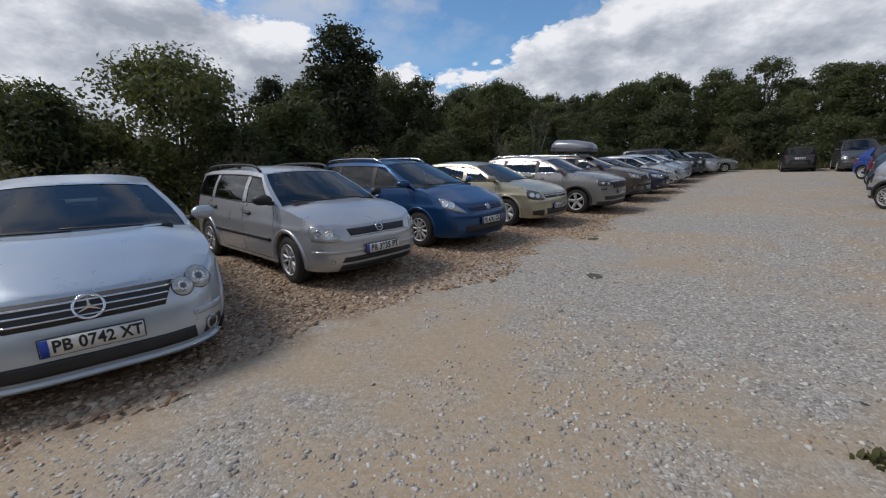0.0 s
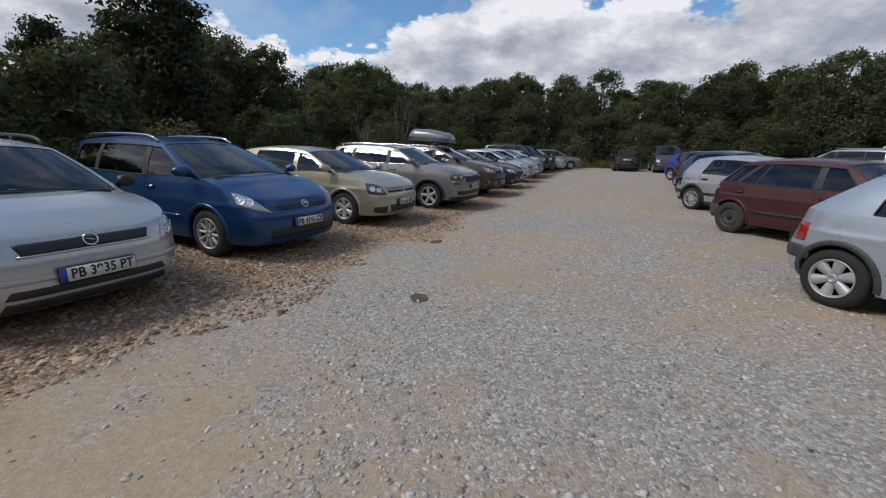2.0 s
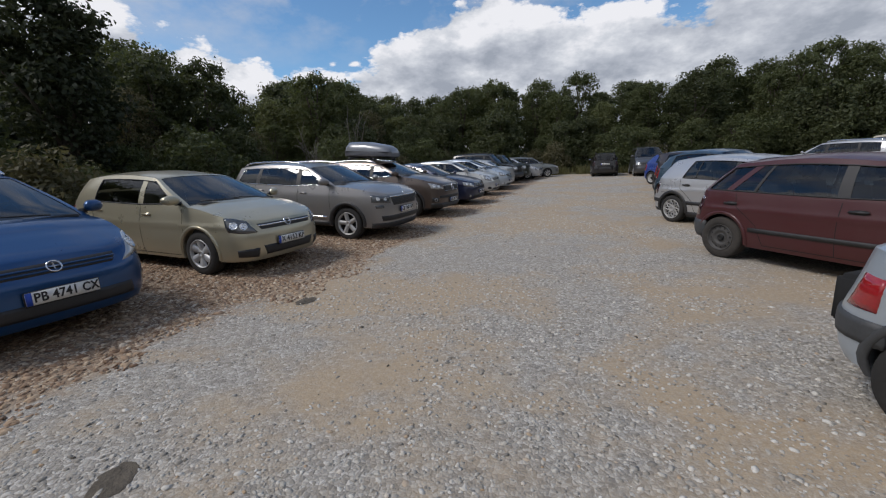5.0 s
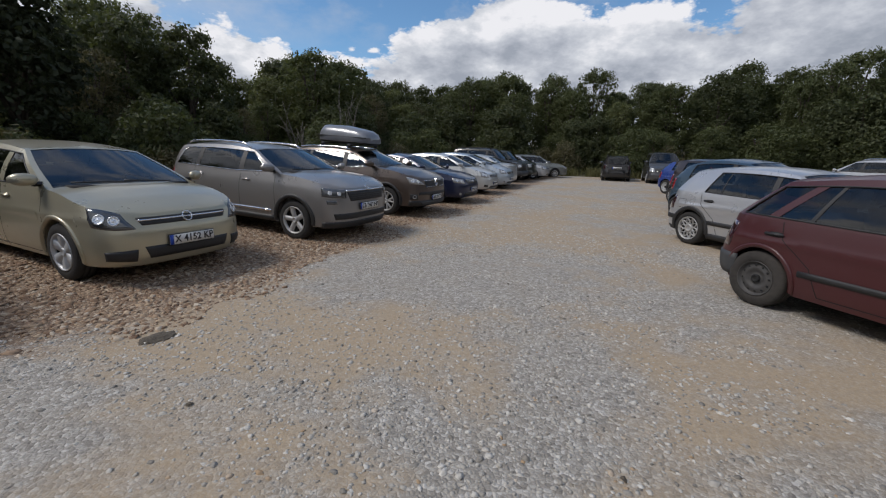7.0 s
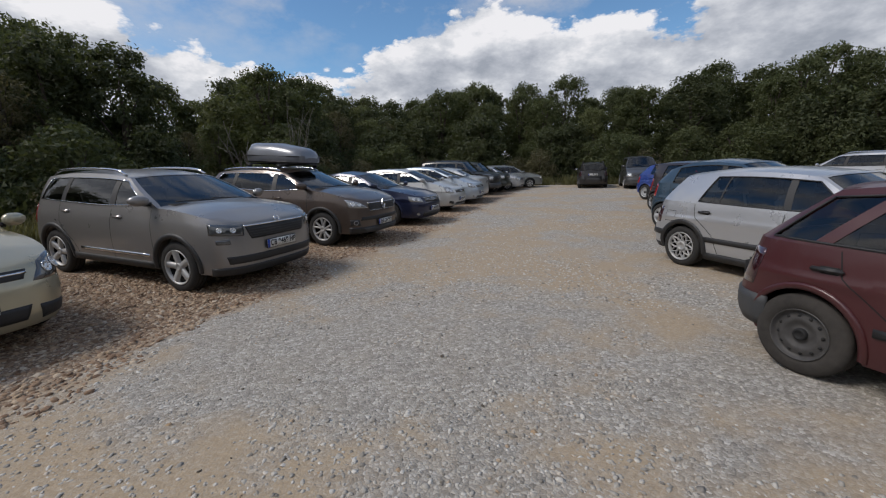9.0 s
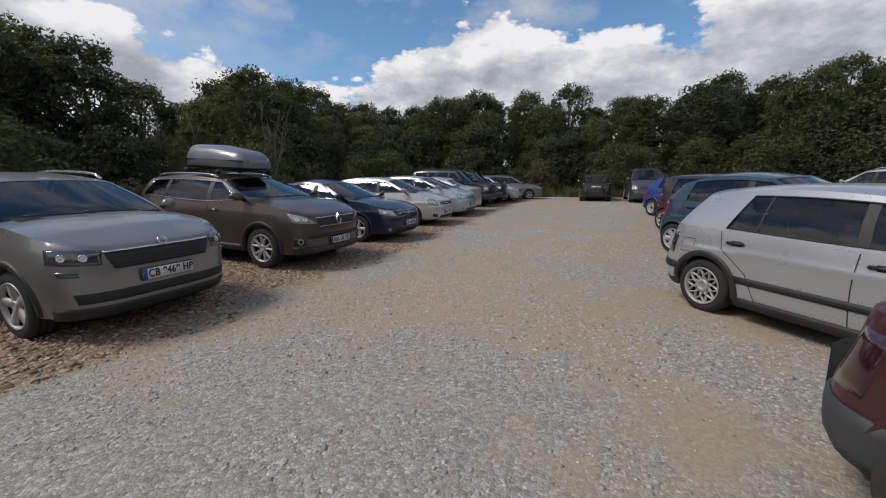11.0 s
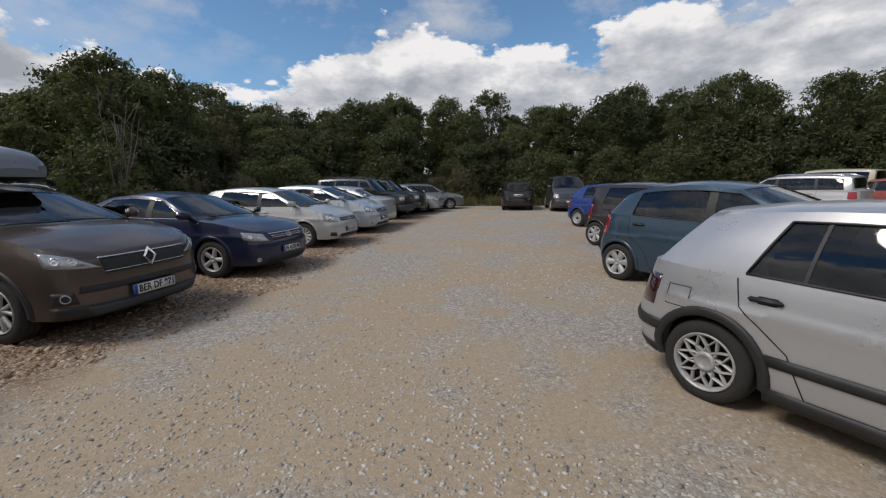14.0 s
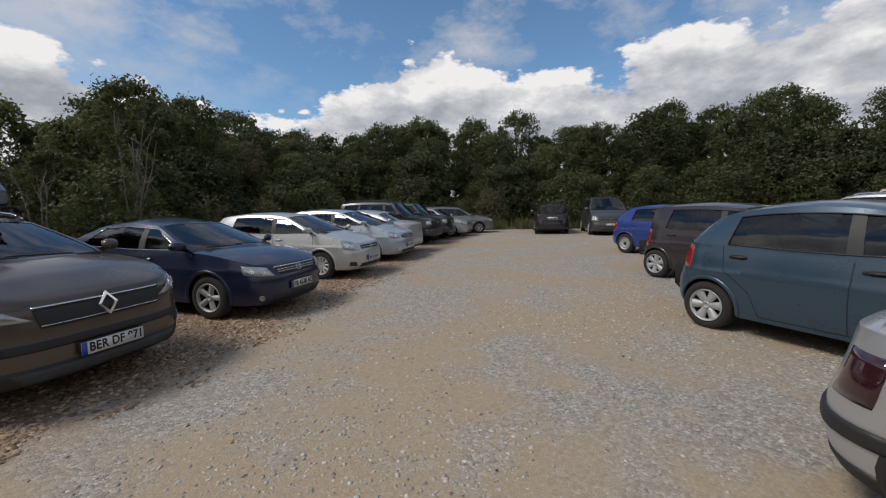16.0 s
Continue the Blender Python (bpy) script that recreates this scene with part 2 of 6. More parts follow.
def wheel_meshes(R, rim, style):
    """Tyre and rim meshes of a wheel whose axle is the y axis; +y is the outer side."""
    key = (round(R, 3), round(rim, 3), style)
    if key in wheel_cache:
        return wheel_cache[key]
    w = 0.1
    tv = lathe([(rim * 0.93, -w + 0.01), (rim + 0.02, -w), (R - 0.035, -w), (R - 0.008, -w + 0.018), (R, -w + 0.04), (R, -0.035), (R - 0.008, -0.032), (R - 0.008, -0.022), (R, -0.02),
                (R, 0.02), (R - 0.008, 0.022), (R - 0.008, 0.032), (R, 0.035), (R, w - 0.04), (R - 0.008, w - 0.018), (R - 0.035, w - 0.002), (rim + 0.035, w + 0.004), (rim + 0.012, w), (rim * 0.96, w - 0.012)], 36)
    steel = style in ("steel", "dark")
    back = -0.01 if not steel else 0.03
    prof = [(rim, w - 0.006), (rim * 0.985, w + 0.004), (rim * 0.95, w - 0.002), (rim * 0.91, w - 0.02), (rim * 0.86, 0.03), (rim * 0.84, back), (rim * 0.3, back - 0.005), (0.0, back - 0.005)]
    if steel:
        prof = [(rim, w - 0.006), (rim * 0.985, w + 0.004), (rim * 0.95, w - 0.004), (rim * 0.90, w - 0.03), (rim * 0.82, w - 0.035), (rim * 0.66, w - 0.012), (rim * 0.5, w - 0.02), (rim * 0.40, w - 0.035), (rim * 0.2, w - 0.035), (rim * 0.18, w - 0.012), (0.0, w - 0.010)]
    if style == "cover":
        prof = [(rim, w - 0.004), (rim * 0.985, w + 0.005), (rim * 0.93, w - 0.002), (rim * 0.88, w - 0.03), (rim * 0.5, w - 0.02), (0.0, w - 0.02)]
    rv, rf = lathe(prof, 36)
    dv, df = [], []
    n = {"five": 5, "seven": 7, "ten": 10, "bbs": 20, "cover": 11, "steel": 12, "dark": 12, "six": 6, "split": 10}[style]
    for k in range(n):
        a = 2 * math.pi * k / n
        if steel:
            vv, ff = lathe([(0.0, 0.004), (0.011, 0.003), (0.013, -0.004)], 8)
            rr = rim * 0.73
            dv0 = len(dv)
            dv += [(math.cos(a) * rr + x, w - 0.02 + y, math.sin(a) * rr + z) for x, y, z in vv]
            df += [tuple(i + dv0 for i in f) for f in ff]
            continue
        lean = 0.0
        if style == "bbs":
            lean = 0.62 if k % 2 else -0.62
            a = 2 * math.pi * (k // 2) / 10
        if style == "split":
            lean = 0.10 if k % 2 else -0.10
            a = 2 * math.pi * (k // 2) / 5 + (0.16 if k % 2 else -0.16)
        wi = {"five": 0.36, "seven": 0.22, "ten": 0.18, "bbs": 0.085, "cover": 0.20, "six": 0.34, "split": 0.16}[style] * rim
        wo = {"five": 0.40, "seven": 0.26, "ten": 0.22, "bbs": 0.08, "cover": 0.34, "six": 0.62, "split": 0.17}[style] * rim
        dv0 = len(dv)
        root = 0.30 if style == "bbs" else 0.16
        for rr, hw, y1, aa in ((rim * root, wi * 0.5, w - 0.022, a), (rim * 0.55, (wi + wo) * 0.25, w - 0.008, a + lean * 0.5), (rim * 0.93, wo * 0.5, w - 0.006, a + lean)):
            c, s = math.cos(aa), math.sin(aa)
            for side, yy in ((-1, y1 - 0.03), (-0.75, y1), (0.75, y1), (1, y1 - 0.03)):
                dv.append((c * rr - s * hw * side, yy, s * rr + c * hw * side))
        for i in range(2):
            for j in range(3):
                q = dv0 + i * 4 + j
                df.append((q, q + 4, q + 5, q + 1))
    hb = 1.5 if style == "bbs" else 1.0
    hv, hf = lathe([(rim * 0.24 * hb, w - 0.035), (rim * 0.23 * hb, w - 0.012), (rim * 0.15 * hb, w - 0.004), (rim * 0.14 * hb, w - 0.010), (0.0, w - 0.009)], 20)
    o = len(dv)
    dv += hv
    df += [tuple(i + o for i in f) for f in hf]
    if not steel:
        hv, hf = lathe([(rim * 1.0, w - 0.006), (rim * 0.99, w + 0.006), (rim * 0.95, w + 0.003), (rim * 0.90, w - 0.008), (rim * 0.87, w - 0.035)], 36)
        o = len(dv)
        dv += hv
        df += [tuple(i + o for i in f) for f in hf]
    look_of = {"steel": COVER, "dark": DARKALLOY, "cover": COVER, "six": COVER}
    fm = look_of.get(style, ALLOY)
    bm_back = DARKALLOY if style in ("dark",) else (UNDER if style not in ("steel",) else ALLOY)
    out = (mesh_from("tyre", *tv, TYRE_DUSTY if style == "dark" else TYRE), mesh_from("rim", rv, rf, bm_back if not steel else fm),
           mesh_from("spokes", dv, df, fm if not steel else SEAM))
    wheel_cache[key] = out
    return out


def add_wheel(car, x, side, R, rim, style, W, name="wheel", turn=0.0):
    hubob = new(name, None)
    hubob.empty_display_size = 0.2
    hubob.parent = car
    y = side * (W / 2 - 0.115)
    hubob.matrix_basis = pose(x, y, R, 0, random.uniform(0, 360), (0 if side > 0 else 180) + turn)
    tyre, rimm, spokes = wheel_meshes(R, rim, style)
    for nm, me in (("tyre", tyre), ("rim", rimm), ("spokes", spokes)):
        o = new(nm, me)
        o.parent = hubob
    return hubob


class Skin:
    """The outer skin of a lower body: half width by length, tapered by height, with nose and tail profiles.
    x runs forward from the front axle, y to the car's left, z up from the ground."""

    def __init__(self, c):
        self.c = c
        self.xf, self.xr = c["fo"], -(c["L"] - c["fo"])
        self.xc, self.hl = (self.xf + self.xr) / 2, c["L"] / 2
        self.top = curve(c["top"])
        self.wp = curve(c.get("side", [(0.16, 0.93), (0.3, 0.972), (0.48, 0.992), (0.66, 0.990), (0.705, 1.0), (0.75, 0.982), (0.88, 0.95), (1.02, 0.908)]))
        self.nose = curve(c["nose"])
        self.tail = curve(c["tail"])
        self.p = c.get("p", 11.0)
        self.q = c.get("q", 3.4)
        self.ra = c["R"] * c.get("archk", 1.17)

    def low(self, x):
        c = self.c
        z = c["sill"]
        if x > 0.3:
            z = c.get("lowf", c["sill"])
        if x < -c["wb"] - 0.3:
            z = c.get("lowr", c["sill"] + 0.05)
        for wx in (0.0, -c["wb"]):
            d = abs(x - wx)
            if d < self.ra:
                z = max(z, c["R"] + math.sqrt(self.ra ** 2 - d * d))
        return z

    def at(self, x, z, side=1):
        xi = max(-1.0, min(1.0, (x - self.xc) / self.hl))
        hw = self.c["W"] / 2 * max(0.0, 1 - abs(xi) ** self.p) ** (1 / self.q)
        k = min(1.0, max(0.0, (abs(xi) - 0.62) / 0.38))
        k = k * k * (3 - 2 * k)
        dx = self.nose(z) * k if xi > 0 else -self.tail(z) * k
        return Vector((x + dx, side * hw * self.wp(z), z))

    def around(self, phi, z):
        """phi in degrees: 0 the middle of the nose, 90 the side, 180 the middle of the tail; negative on the right side."""
        phi = (phi + 180.0) % 360.0 - 180.0
        a = radians(abs(phi))
        back = a > math.pi / 2
        if back:
            a = math.pi - a
        xi = max(0.0, math.cos(a)) ** (2 / self.p) * (-1 if back else 1)
        return self.at(self.xc + xi * self.hl, z, 1 if phi >= 0 else -1)

    def out(self, phi, z):
        a, b = self.around(phi + 0.6, z), self.around(phi - 0.6, z)
        d, e = self.around(phi, z + 0.01), self.around(phi, z - 0.01)
        n = (a - b).cross(d - e)
        if n.length < 1e-9:
            n = Vector((1 if abs(phi) < 90 else -1, 0, 0))
        n.normalize()
        p = self.around(phi, z)
        if n.dot(Vector((p.x - self.xc, p.y * 2, 0))) < 0:
            n = -n
        return n

    def patch(self, corners, off=0.006, nu=10, nv=5, thick=0.012, bow=0.0):
        """A slab laid on the skin: corners (phi, z) bottom-start, bottom-end, top-end, top-start."""
        (a0, z0), (a1, z1), (a2, z2), (a3, z3) = corners
        rows = []
        for j in range(nv):
            v = j / (nv - 1)
            for i in range(nu):
                u = i / (nu - 1)
                ph = (a0 * (1 - u) + a1 * u) * (1 - v) + (a3 * (1 - u) + a2 * u) * v
                z = (z0 * (1 - u) + z1 * u) * (1 - v) + (z3 * (1 - u) + z2 * u) * v
                z += bow * math.sin(math.pi * u) * (2 * v - 1) * 0.5
                rows.append((ph, z))
        edge = lambda k: k % nu in (0, nu - 1) or k // nu in (0, nv - 1)
        verts = [self.around(p, z) + self.out(p, z) * (off - (0.004 if edge(k) else 0)) for k, (p, z) in enumerate(rows)]
        faces = grid_faces(nv, nu)
        rim = [i for i in range(nu)] + [j * nu + nu - 1 for j in range(1, nv)] + [(nv - 1) * nu + i for i in range(nu - 2, -1, -1)] + [j * nu for j in range(nv - 2, 0, -1)]
        o = len(verts)
        verts += [verts[k] - self.out(*rows[k]) * thick for k in rim]
        n = len(rim)
        faces += [(rim[k], o + k, o + (k + 1) % n, rim[(k + 1) % n]) for k in range(n)]
        return verts, faces

    def phi_of(self, x):
        """The angle at which the skin reaches length x."""
        xi = max(-1.0, min(1.0, (x - self.xc) / self.hl))
        a = math.degrees(math.acos(min(1.0, abs(xi) ** (self.p / 2))))
        return a if xi >= 0 else 180 - a

    def side_slab(self, x0, x1, z0, z1, side, off=0.006, nu=12, nv=3, thick=0.012):
        f = self.phi_of
        verts, rows = [], []
        for j in range(nv):
            for i in range(nu):
                u, v = i / (nu - 1), j / (nv - 1)
                x = x0[0] * (1 - u) + x1[0] * u if isinstance(x0, tuple) else x0 * (1 - u) + x1 * u
                za = (z0[0] * (1 - u) + z0[1] * u) if isinstance(z0, tuple) else z0
                zb = (z1[0] * (1 - u) + z1[1] * u) if isinstance(z1, tuple) else z1
                rows.append((x, za * (1 - v) + zb * v))
        verts = [self.at(x, z, side) + Vector((0, side * (off - (0.003 if (k % nu in (0, nu - 1) or k // nu in (0, nv - 1)) else 0)), 0)) for k, (x, z) in enumerate(rows)]
        faces = grid_faces(nv, nu)
        rim = [i for i in range(nu)] + [j * nu + nu - 1 for j in range(1, nv)] + [(nv - 1) * nu + i for i in range(nu - 2, -1, -1)] + [j * nu for j in range(nv - 2, 0, -1)]
        o = len(verts)
        verts += [verts[k] - Vector((0, side * thick, 0)) for k in rim]
        n = len(rim)
        faces += [(rim[k], o + k, o + (k + 1) % n, rim[(k + 1) % n]) for k in range(n)]
        return verts, faces

    def line(self, pts, side, w=0.004):
        """A thin seam along (x, z) points of the side."""
        verts, faces = [], []
        dense = []
        for (xa, za), (xb, zb) in zip(pts, pts[1:]):
            n = max(2, int(math.hypot(xb - xa, zb - za) / 0.06))
            dense += [(xa + (xb - xa) * k / n, za + (zb - za) * k / n) for k in range(n)]
        dense.append(pts[-1])
        for i, (x, z) in enumerate(dense):
            xa, za = dense[max(i - 1, 0)]
            xb, zb = dense[min(i + 1, len(dense) - 1)]
            d = math.hypot(xb - xa, zb - za) or 1
            nx, nz = -(zb - za) / d * w, (xb - xa) / d * w
            for s in (-1, 1):
                p = self.at(x + nx * s, z + nz * s, side)
                verts.append(p + Vector((0, side * 0.0025, 0)))
        for i in range(len(dense) - 1):
            faces.append((2 * i, 2 * i + 1, 2 * i + 3, 2 * i + 2))
        return verts, faces


def build_car(c):
    """A whole car from its dimensions; returns the Empty that stands at the front axle on the ground."""
    car = new(c["name"], None)
    car.empty_display_size = 0.5
    sk = Skin(c)
    W, wb, R = c["W"], c["wb"], c["R"]
    x1, x2, x3, x4 = c["x1"], c["x2"], c["x3"], c["x4"]
    pm = c["paint"]
    # stations along the length, dense at nose, tail and arches
    xs = set()
    for f in (1, 0.9995, 0.997, 0.99, 0.978, 0.96, 0.935, 0.9, 0.86, 0.82, 0.76):
        xs |= {sk.xc + sk.hl * f, sk.xc - sk.hl * f}
    for wx in (0.0, -wb):
        for k in range(-12, 13):
            xs.add(wx + sk.ra * math.sin(math.pi / 2 * k / 12))
        xs |= {wx + sk.ra + 0.004, wx - sk.ra - 0.004}
    x = sk.xf
    while x > sk.xr:
        xs.add(round(x, 3))
        x -= 0.14
    xs |= {x1, x4, 0.3, 0.305, -wb - 0.3, -wb - 0.305}
    xs = sorted(xs, reverse=True)
    keep = [xs[0]]
    for x in xs[1:]:
        if keep[-1] - x > 0.003:
            keep.append(x)
    if keep[-1] != xs[-1]:
        keep[-1] = xs[-1]
    xs = keep
    nv = 18
    verts, faces = [], []
    for side in (1, -1):
        o = len(verts)
        for x in xs:
            zl, zt = sk.low(x), sk.top(x)
            p = sk.at(x, zl, side)
            verts.append(Vector((p.x, p.y * 0.86, zl + 0.01)))
            verts.append(Vector((p.x, p.y * 0.985, zl + 0.002)))
            for k in range(nv):
                v = k / (nv - 1)
                z = zl + 0.008 + (zt - zl - 0.008) * v
                verts.append(sk.at(x, z, side))
        faces += grid_faces(len(xs), nv + 2, o, side < 0)
    # bonnet and boot lid
    nt = 13
    lidf = c.get("crown", 0.055)
    for sel in ([x for x in xs if x >= x1 - 0.12], [x for x in xs if x <= x4 + 0.12]):
        if len(sel) < 2:
            continue
        o = len(verts)
        nose_end = sel[0] > 0
        for x in sel:
            e = sk.at(x, sk.top(x), 1)
            xi = abs((x - sk.xc) / sk.hl)
            fade = min(1.0, max(0.0, (1 - xi) / 0.16)) ** 0.5
            for j in range(nt):
                t = -1 + 2 * j / (nt - 1)
                crown = lidf * fade * (1 - abs(t) ** 2.6)
                rib = c.get("rib", 0.0) * fade * (math.exp(-((abs(t) - 0.62) / 0.12) ** 2) - math.exp(-((abs(t) - 0.8) / 0.08) ** 2) * 0.6) if nose_end else 0.0
                verts.append(Vector((e.x, e.y * t, e.z + crown + rib)))
        faces += grid_faces(len(sel), nt, o, True)
    # cabin sides: stations of (bottom x, top x, kind of the bay behind it)
    st = [(x1, x2)] + [s for s in c["pillars"]] + [(x4, x3)]
    zr = curve(c["roof"])
    wr = W / 2 * c.get("roofw", 0.70)
    tumble = c.get("bulge", 0.025)

    def side_pt(xb, xt, v, side):
        b = sk.at(xb, sk.top(xb), side)
        tpt = Vector((xt, side * wr * (1 - 0.05 * abs((xt - (x2 + x3) / 2) / (x2 - x3)) ** 2), zr(xt)))
        p = b * (1 - v) + tpt * v
        p.y += side * tumble * math.sin(math.pi * v)
        if v < 0.001:
            p = b
        return p
    vg0, vg1 = c.get("vglass", (0.07, 0.86))
    vrows = [0, vg0, vg0 + (vg1 - vg0) * 0.33, vg0 + (vg1 - vg0) * 0.66, vg1, (vg1 + 1) / 2, 1.0]
    panes = []
    trim = []
    for side in (1, -1):
        for i in range(len(st) - 1):
            (ba, ta), (bb, tb) = st[i], st[i + 1]
            kind = c["bays"][i]
            sub = 4 if abs(ba - bb) > 0.2 else 2
            grid = []
            for v in vrows:
                for s in range(sub + 1):
                    u = s / sub
                    grid.append(side_pt(ba + (bb - ba) * u, ta + (tb - ta) * u, v, side))
            o = len(verts)
            fs = grid_faces(len(vrows), sub + 1, 0, side > 0)
            if kind == "g":
                glass = [f for k, f in enumerate(fs) if 1 <= k // sub <= 3]
                solid = [f for k, f in enumerate(fs) if not 1 <= k // sub <= 3]
                pane_v = [p - Vector((0, side * 0.006, 0)) for p in grid]
                panes.append((pane_v, glass, side, i))
            elif kind == "b":
                solid = [f for k, f in enumerate(fs) if not 1 <= k // sub <= 3]
                trim.append(([p for p in grid], [f for k, f in enumerate(fs) if 1 <= k // sub <= 3]))
            else:
                solid = fs
            verts += grid
            faces += [tuple(q + o for q in f) for f in solid]
    # roof
    bf, br = c.get("bowf", 0.10), c.get("bowr", 0.06)
    nr, o = 15, len(verts)
    rc = c.get("roofcrown", 0.055)
    for i in range(nr):
        r = i / (nr - 1)
        x = x2 + (x3 - x2) * r
        edge = side_pt(0, x, 1.0, 1)
        for j in range(nt):
            t = -1 + 2 * j / (nt - 1)
            k = 1 - t * t
            verts.append(Vector((x + bf * 0.7 * k * (1 - r) ** 4 - br * k * r ** 4, edge.y * t, edge.z + rc * (1 - abs(t) ** 2.8) * (0.75 + 0.25 * math.sin(math.pi * r)))))
    faces += grid_faces(nr, nt, o, True)
    # windscreen and rear window
    for front in (True, False):
        xb, xt = (x1, x2) if front else (x4, x3)
        vs = c.get("vrear", (0.12, 0.9)) if not front else (0.0, 0.965)
        rows = sorted({0.0, vs[0], *(vs[0] + (vs[1] - vs[0]) * k / 6 for k in range(1, 6)), vs[1], 1.0})
        ts = [-1, -0.93] + [-0.93 + 1.86 * k / 10 for k in range(1, 10)] + [0.93, 1]
        if not front:
            e = c.get("trear", 0.86)
            ts = [-1, -e] + [-e + 2 * e * k / 10 for k in range(1, 10)] + [e, 1]
        grid = []
        for v in rows:
            s = side_pt(xb, xt, v, 1)
            if v < 0.001:
                s = sk.at(xb, sk.top(xb), 1)
            for t in ts:
                k = 1 - t * t
                bow = (bf * (1.6 - 0.9 * v) if front else -br * (1.4 - 0.4 * v))
                zz = s.z + (lidf * 0.6 * (1 - v) + rc * 0.75 * v) * (1 - abs(t) ** 2.7) - (0.02 if v < 0.001 else 0)
                grid.append(Vector((s.x + bow * k, s.y * t, zz)))
        n = len(ts)
        fs = grid_faces(len(rows), n, 0, not front)
        glass, solid = [], []
        for f in fs:
            a = f[0] if front else f[3]
            i, j = min(f) // n, min(f) % n
            inside = vs[0] - 1e-6 <= rows[i] < vs[1] - 1e-6 and 1 <= j <= n - 3
            (glass if inside else solid).append(f)
        o = len(verts)
        verts += grid
        faces += [tuple(q + o for q in f) for f in solid]
        inset = Vector((-0.006 if front else 0.006, 0, -0.003))
        part("windscreen" if front else "rear_window", ([p + inset for p in grid], facing(grid, glass, Vector((1 if front else -1, 0, 0.6)))), c.get("frontglass", GLASS) if front else c.get("rearglass", GLASS_DARK), car).visible_shadow = False
    body = part("body", (verts, faces), pm, car)
    bmx = bmesh.new()
    bmx.from_mesh(body.data)
    bmesh.ops.remove_doubles(bmx, verts=bmx.verts, dist=0.0008)
    bmesh.ops.recalc_face_normals(bmx, faces=bmx.faces)
    bmx.to_mesh(body.data)
    bmx.free()
    body.data.polygons.foreach_set("use_smooth", [True] * len(body.data.polygons))
    body.data.set_sharp_from_angle(angle=radians(38))
    for pv, pf, side, i in panes:
        g = part("side_window", (pv, facing(pv, pf, Vector((0, side, 0.2)))), c.get("sideglass", GLASS), car)
        g.visible_shadow = False
    for tv_, tf_ in trim:
        part("pillar_trim", ([p for p in tv_], tf_), PLASTIC, car, "black window pillar")
    # seal strip under and over the side windows
    strip = c.get("windowtrim", PLASTIC)
    for side in (1, -1):
        gi = [i for i, k in enumerate(c["bays"]) if k in "gb"]
        first, last = st[gi[0]], st[gi[-1] + 1]
        for nm, v, hw in (("window_strip", vg0, 0.009), ("window_strip", vg1, 0.008)):
            pts = []
            for k in range(15):
                u = k / 14
                pts.append(side_pt(first[0] + (last[0] - first[0]) * u, first[1] + (last[1] - first[1]) * u, v, side) + Vector((0, side * 0.002, 0)))
            part(nm, tube(pts, hw, 5), strip, car)
        for a_, b_ in (first, last):
            part("window_strip", tube([side_pt(a_, b_, vg0 + (vg1 - vg0) * k / 5, side) + Vector((0, side * 0.002, 0)) for k in range(6)], 0.008, 5), strip, car)
    # underbody, cabin
    part("underbody", box_bm((c["L"] - 0.35, W * 0.72, 0.30), ((sk.xf + sk.xr) / 2, 0, c["sill"] + 0.12), 0.03), UNDER, car)
    part("wheel_housing", box_bm((wb + 1.3, W * 0.60, 0.32), (-wb / 2, 0, 0.55), 0.03), UNDER, car)
    cabin = box_bm((x1 - x4 - 0.1, W * 0.80, 0.06), ((x1 + x4) / 2, 0, 0.45), 0.01)
    part("cabin_floor", cabin, CABIN, car)
    ztop = sk.top(x1)
    dash = part("dashboard", box_bm((0.55, W * 0.78, 0.16), (x1 - 0.12, 0, ztop - 0.04), 0.04), CABIN, car)
    part("steering_wheel", lathe([(0.165, 0.0), (0.175, 0.014), (0.19, 0.016), (0.2, 0.0), (0.19, -0.016), (0.175, -0.014), (0.165, 0.0)], 20), CABIN, car).matrix_basis = pose(x1 - 0.5, W * 0.2, ztop + 0.02, 0, 0, 90) @ pose(0, 0, 0, 25, 0, 0)
    rows_x = [x2 - 0.30, x2 - 1.12]
    for rx_ in rows_x:
        for sy in (-1, 1):
            seat = part("seat", box_bm((0.16, W * 0.29, 0.60), (rx_ - 0.05, sy * W * 0.2, ztop - 0.12), 0.05, Euler((0, radians(-14), 0)).to_matrix().to_4x4()), SEATCLOTH, car)
            part("headrest", box_bm((0.09, 0.25, 0.17), (rx_ - 0.15, sy * W * 0.2, ztop + 0.285), 0.035), SEATCLOTH, car)
    # wheels
    for wx in (0.0, -wb):
        for side in (1, -1):
            add_wheel(car, wx, side, R, c.get("rim", R - 0.1), c.get("wheel", "five"), W, turn=c.get("steer", 0.0) if wx == 0.0 else 0.0)
    # door seams, handles, strips, arch trims
    for side in (1, -1):
        for pts in c.get("seams", []):
            part("door_seam", sk.line(pts, side), SEAM, car)
        for hx, hz in c.get("handles", []):
            p = sk.at(hx, hz, side)
            part("door_handle", box_bm((0.19, 0.028, 0.032), (p.x, p.y + side * 0.014, hz), 0.01), c.get("handlemat", pm), car)
            part("handle_recess", box_bm((0.11, 0.01, 0.055), (p.x + 0.01, p.y + side * 0.001, hz - 0.004), 0.004), SEAM if c.get("handlemat", pm) is not pm else pm, car)
        for x0, xe, z0, z1_, mt in c.get("strips", []):
            part("side_strip", sk.side_slab(x0, xe, z0, z1_, side, 0.014, 14, 3, 0.018), mt, car)
        tw, mt = c.get("archtrim", (0.034, pm))
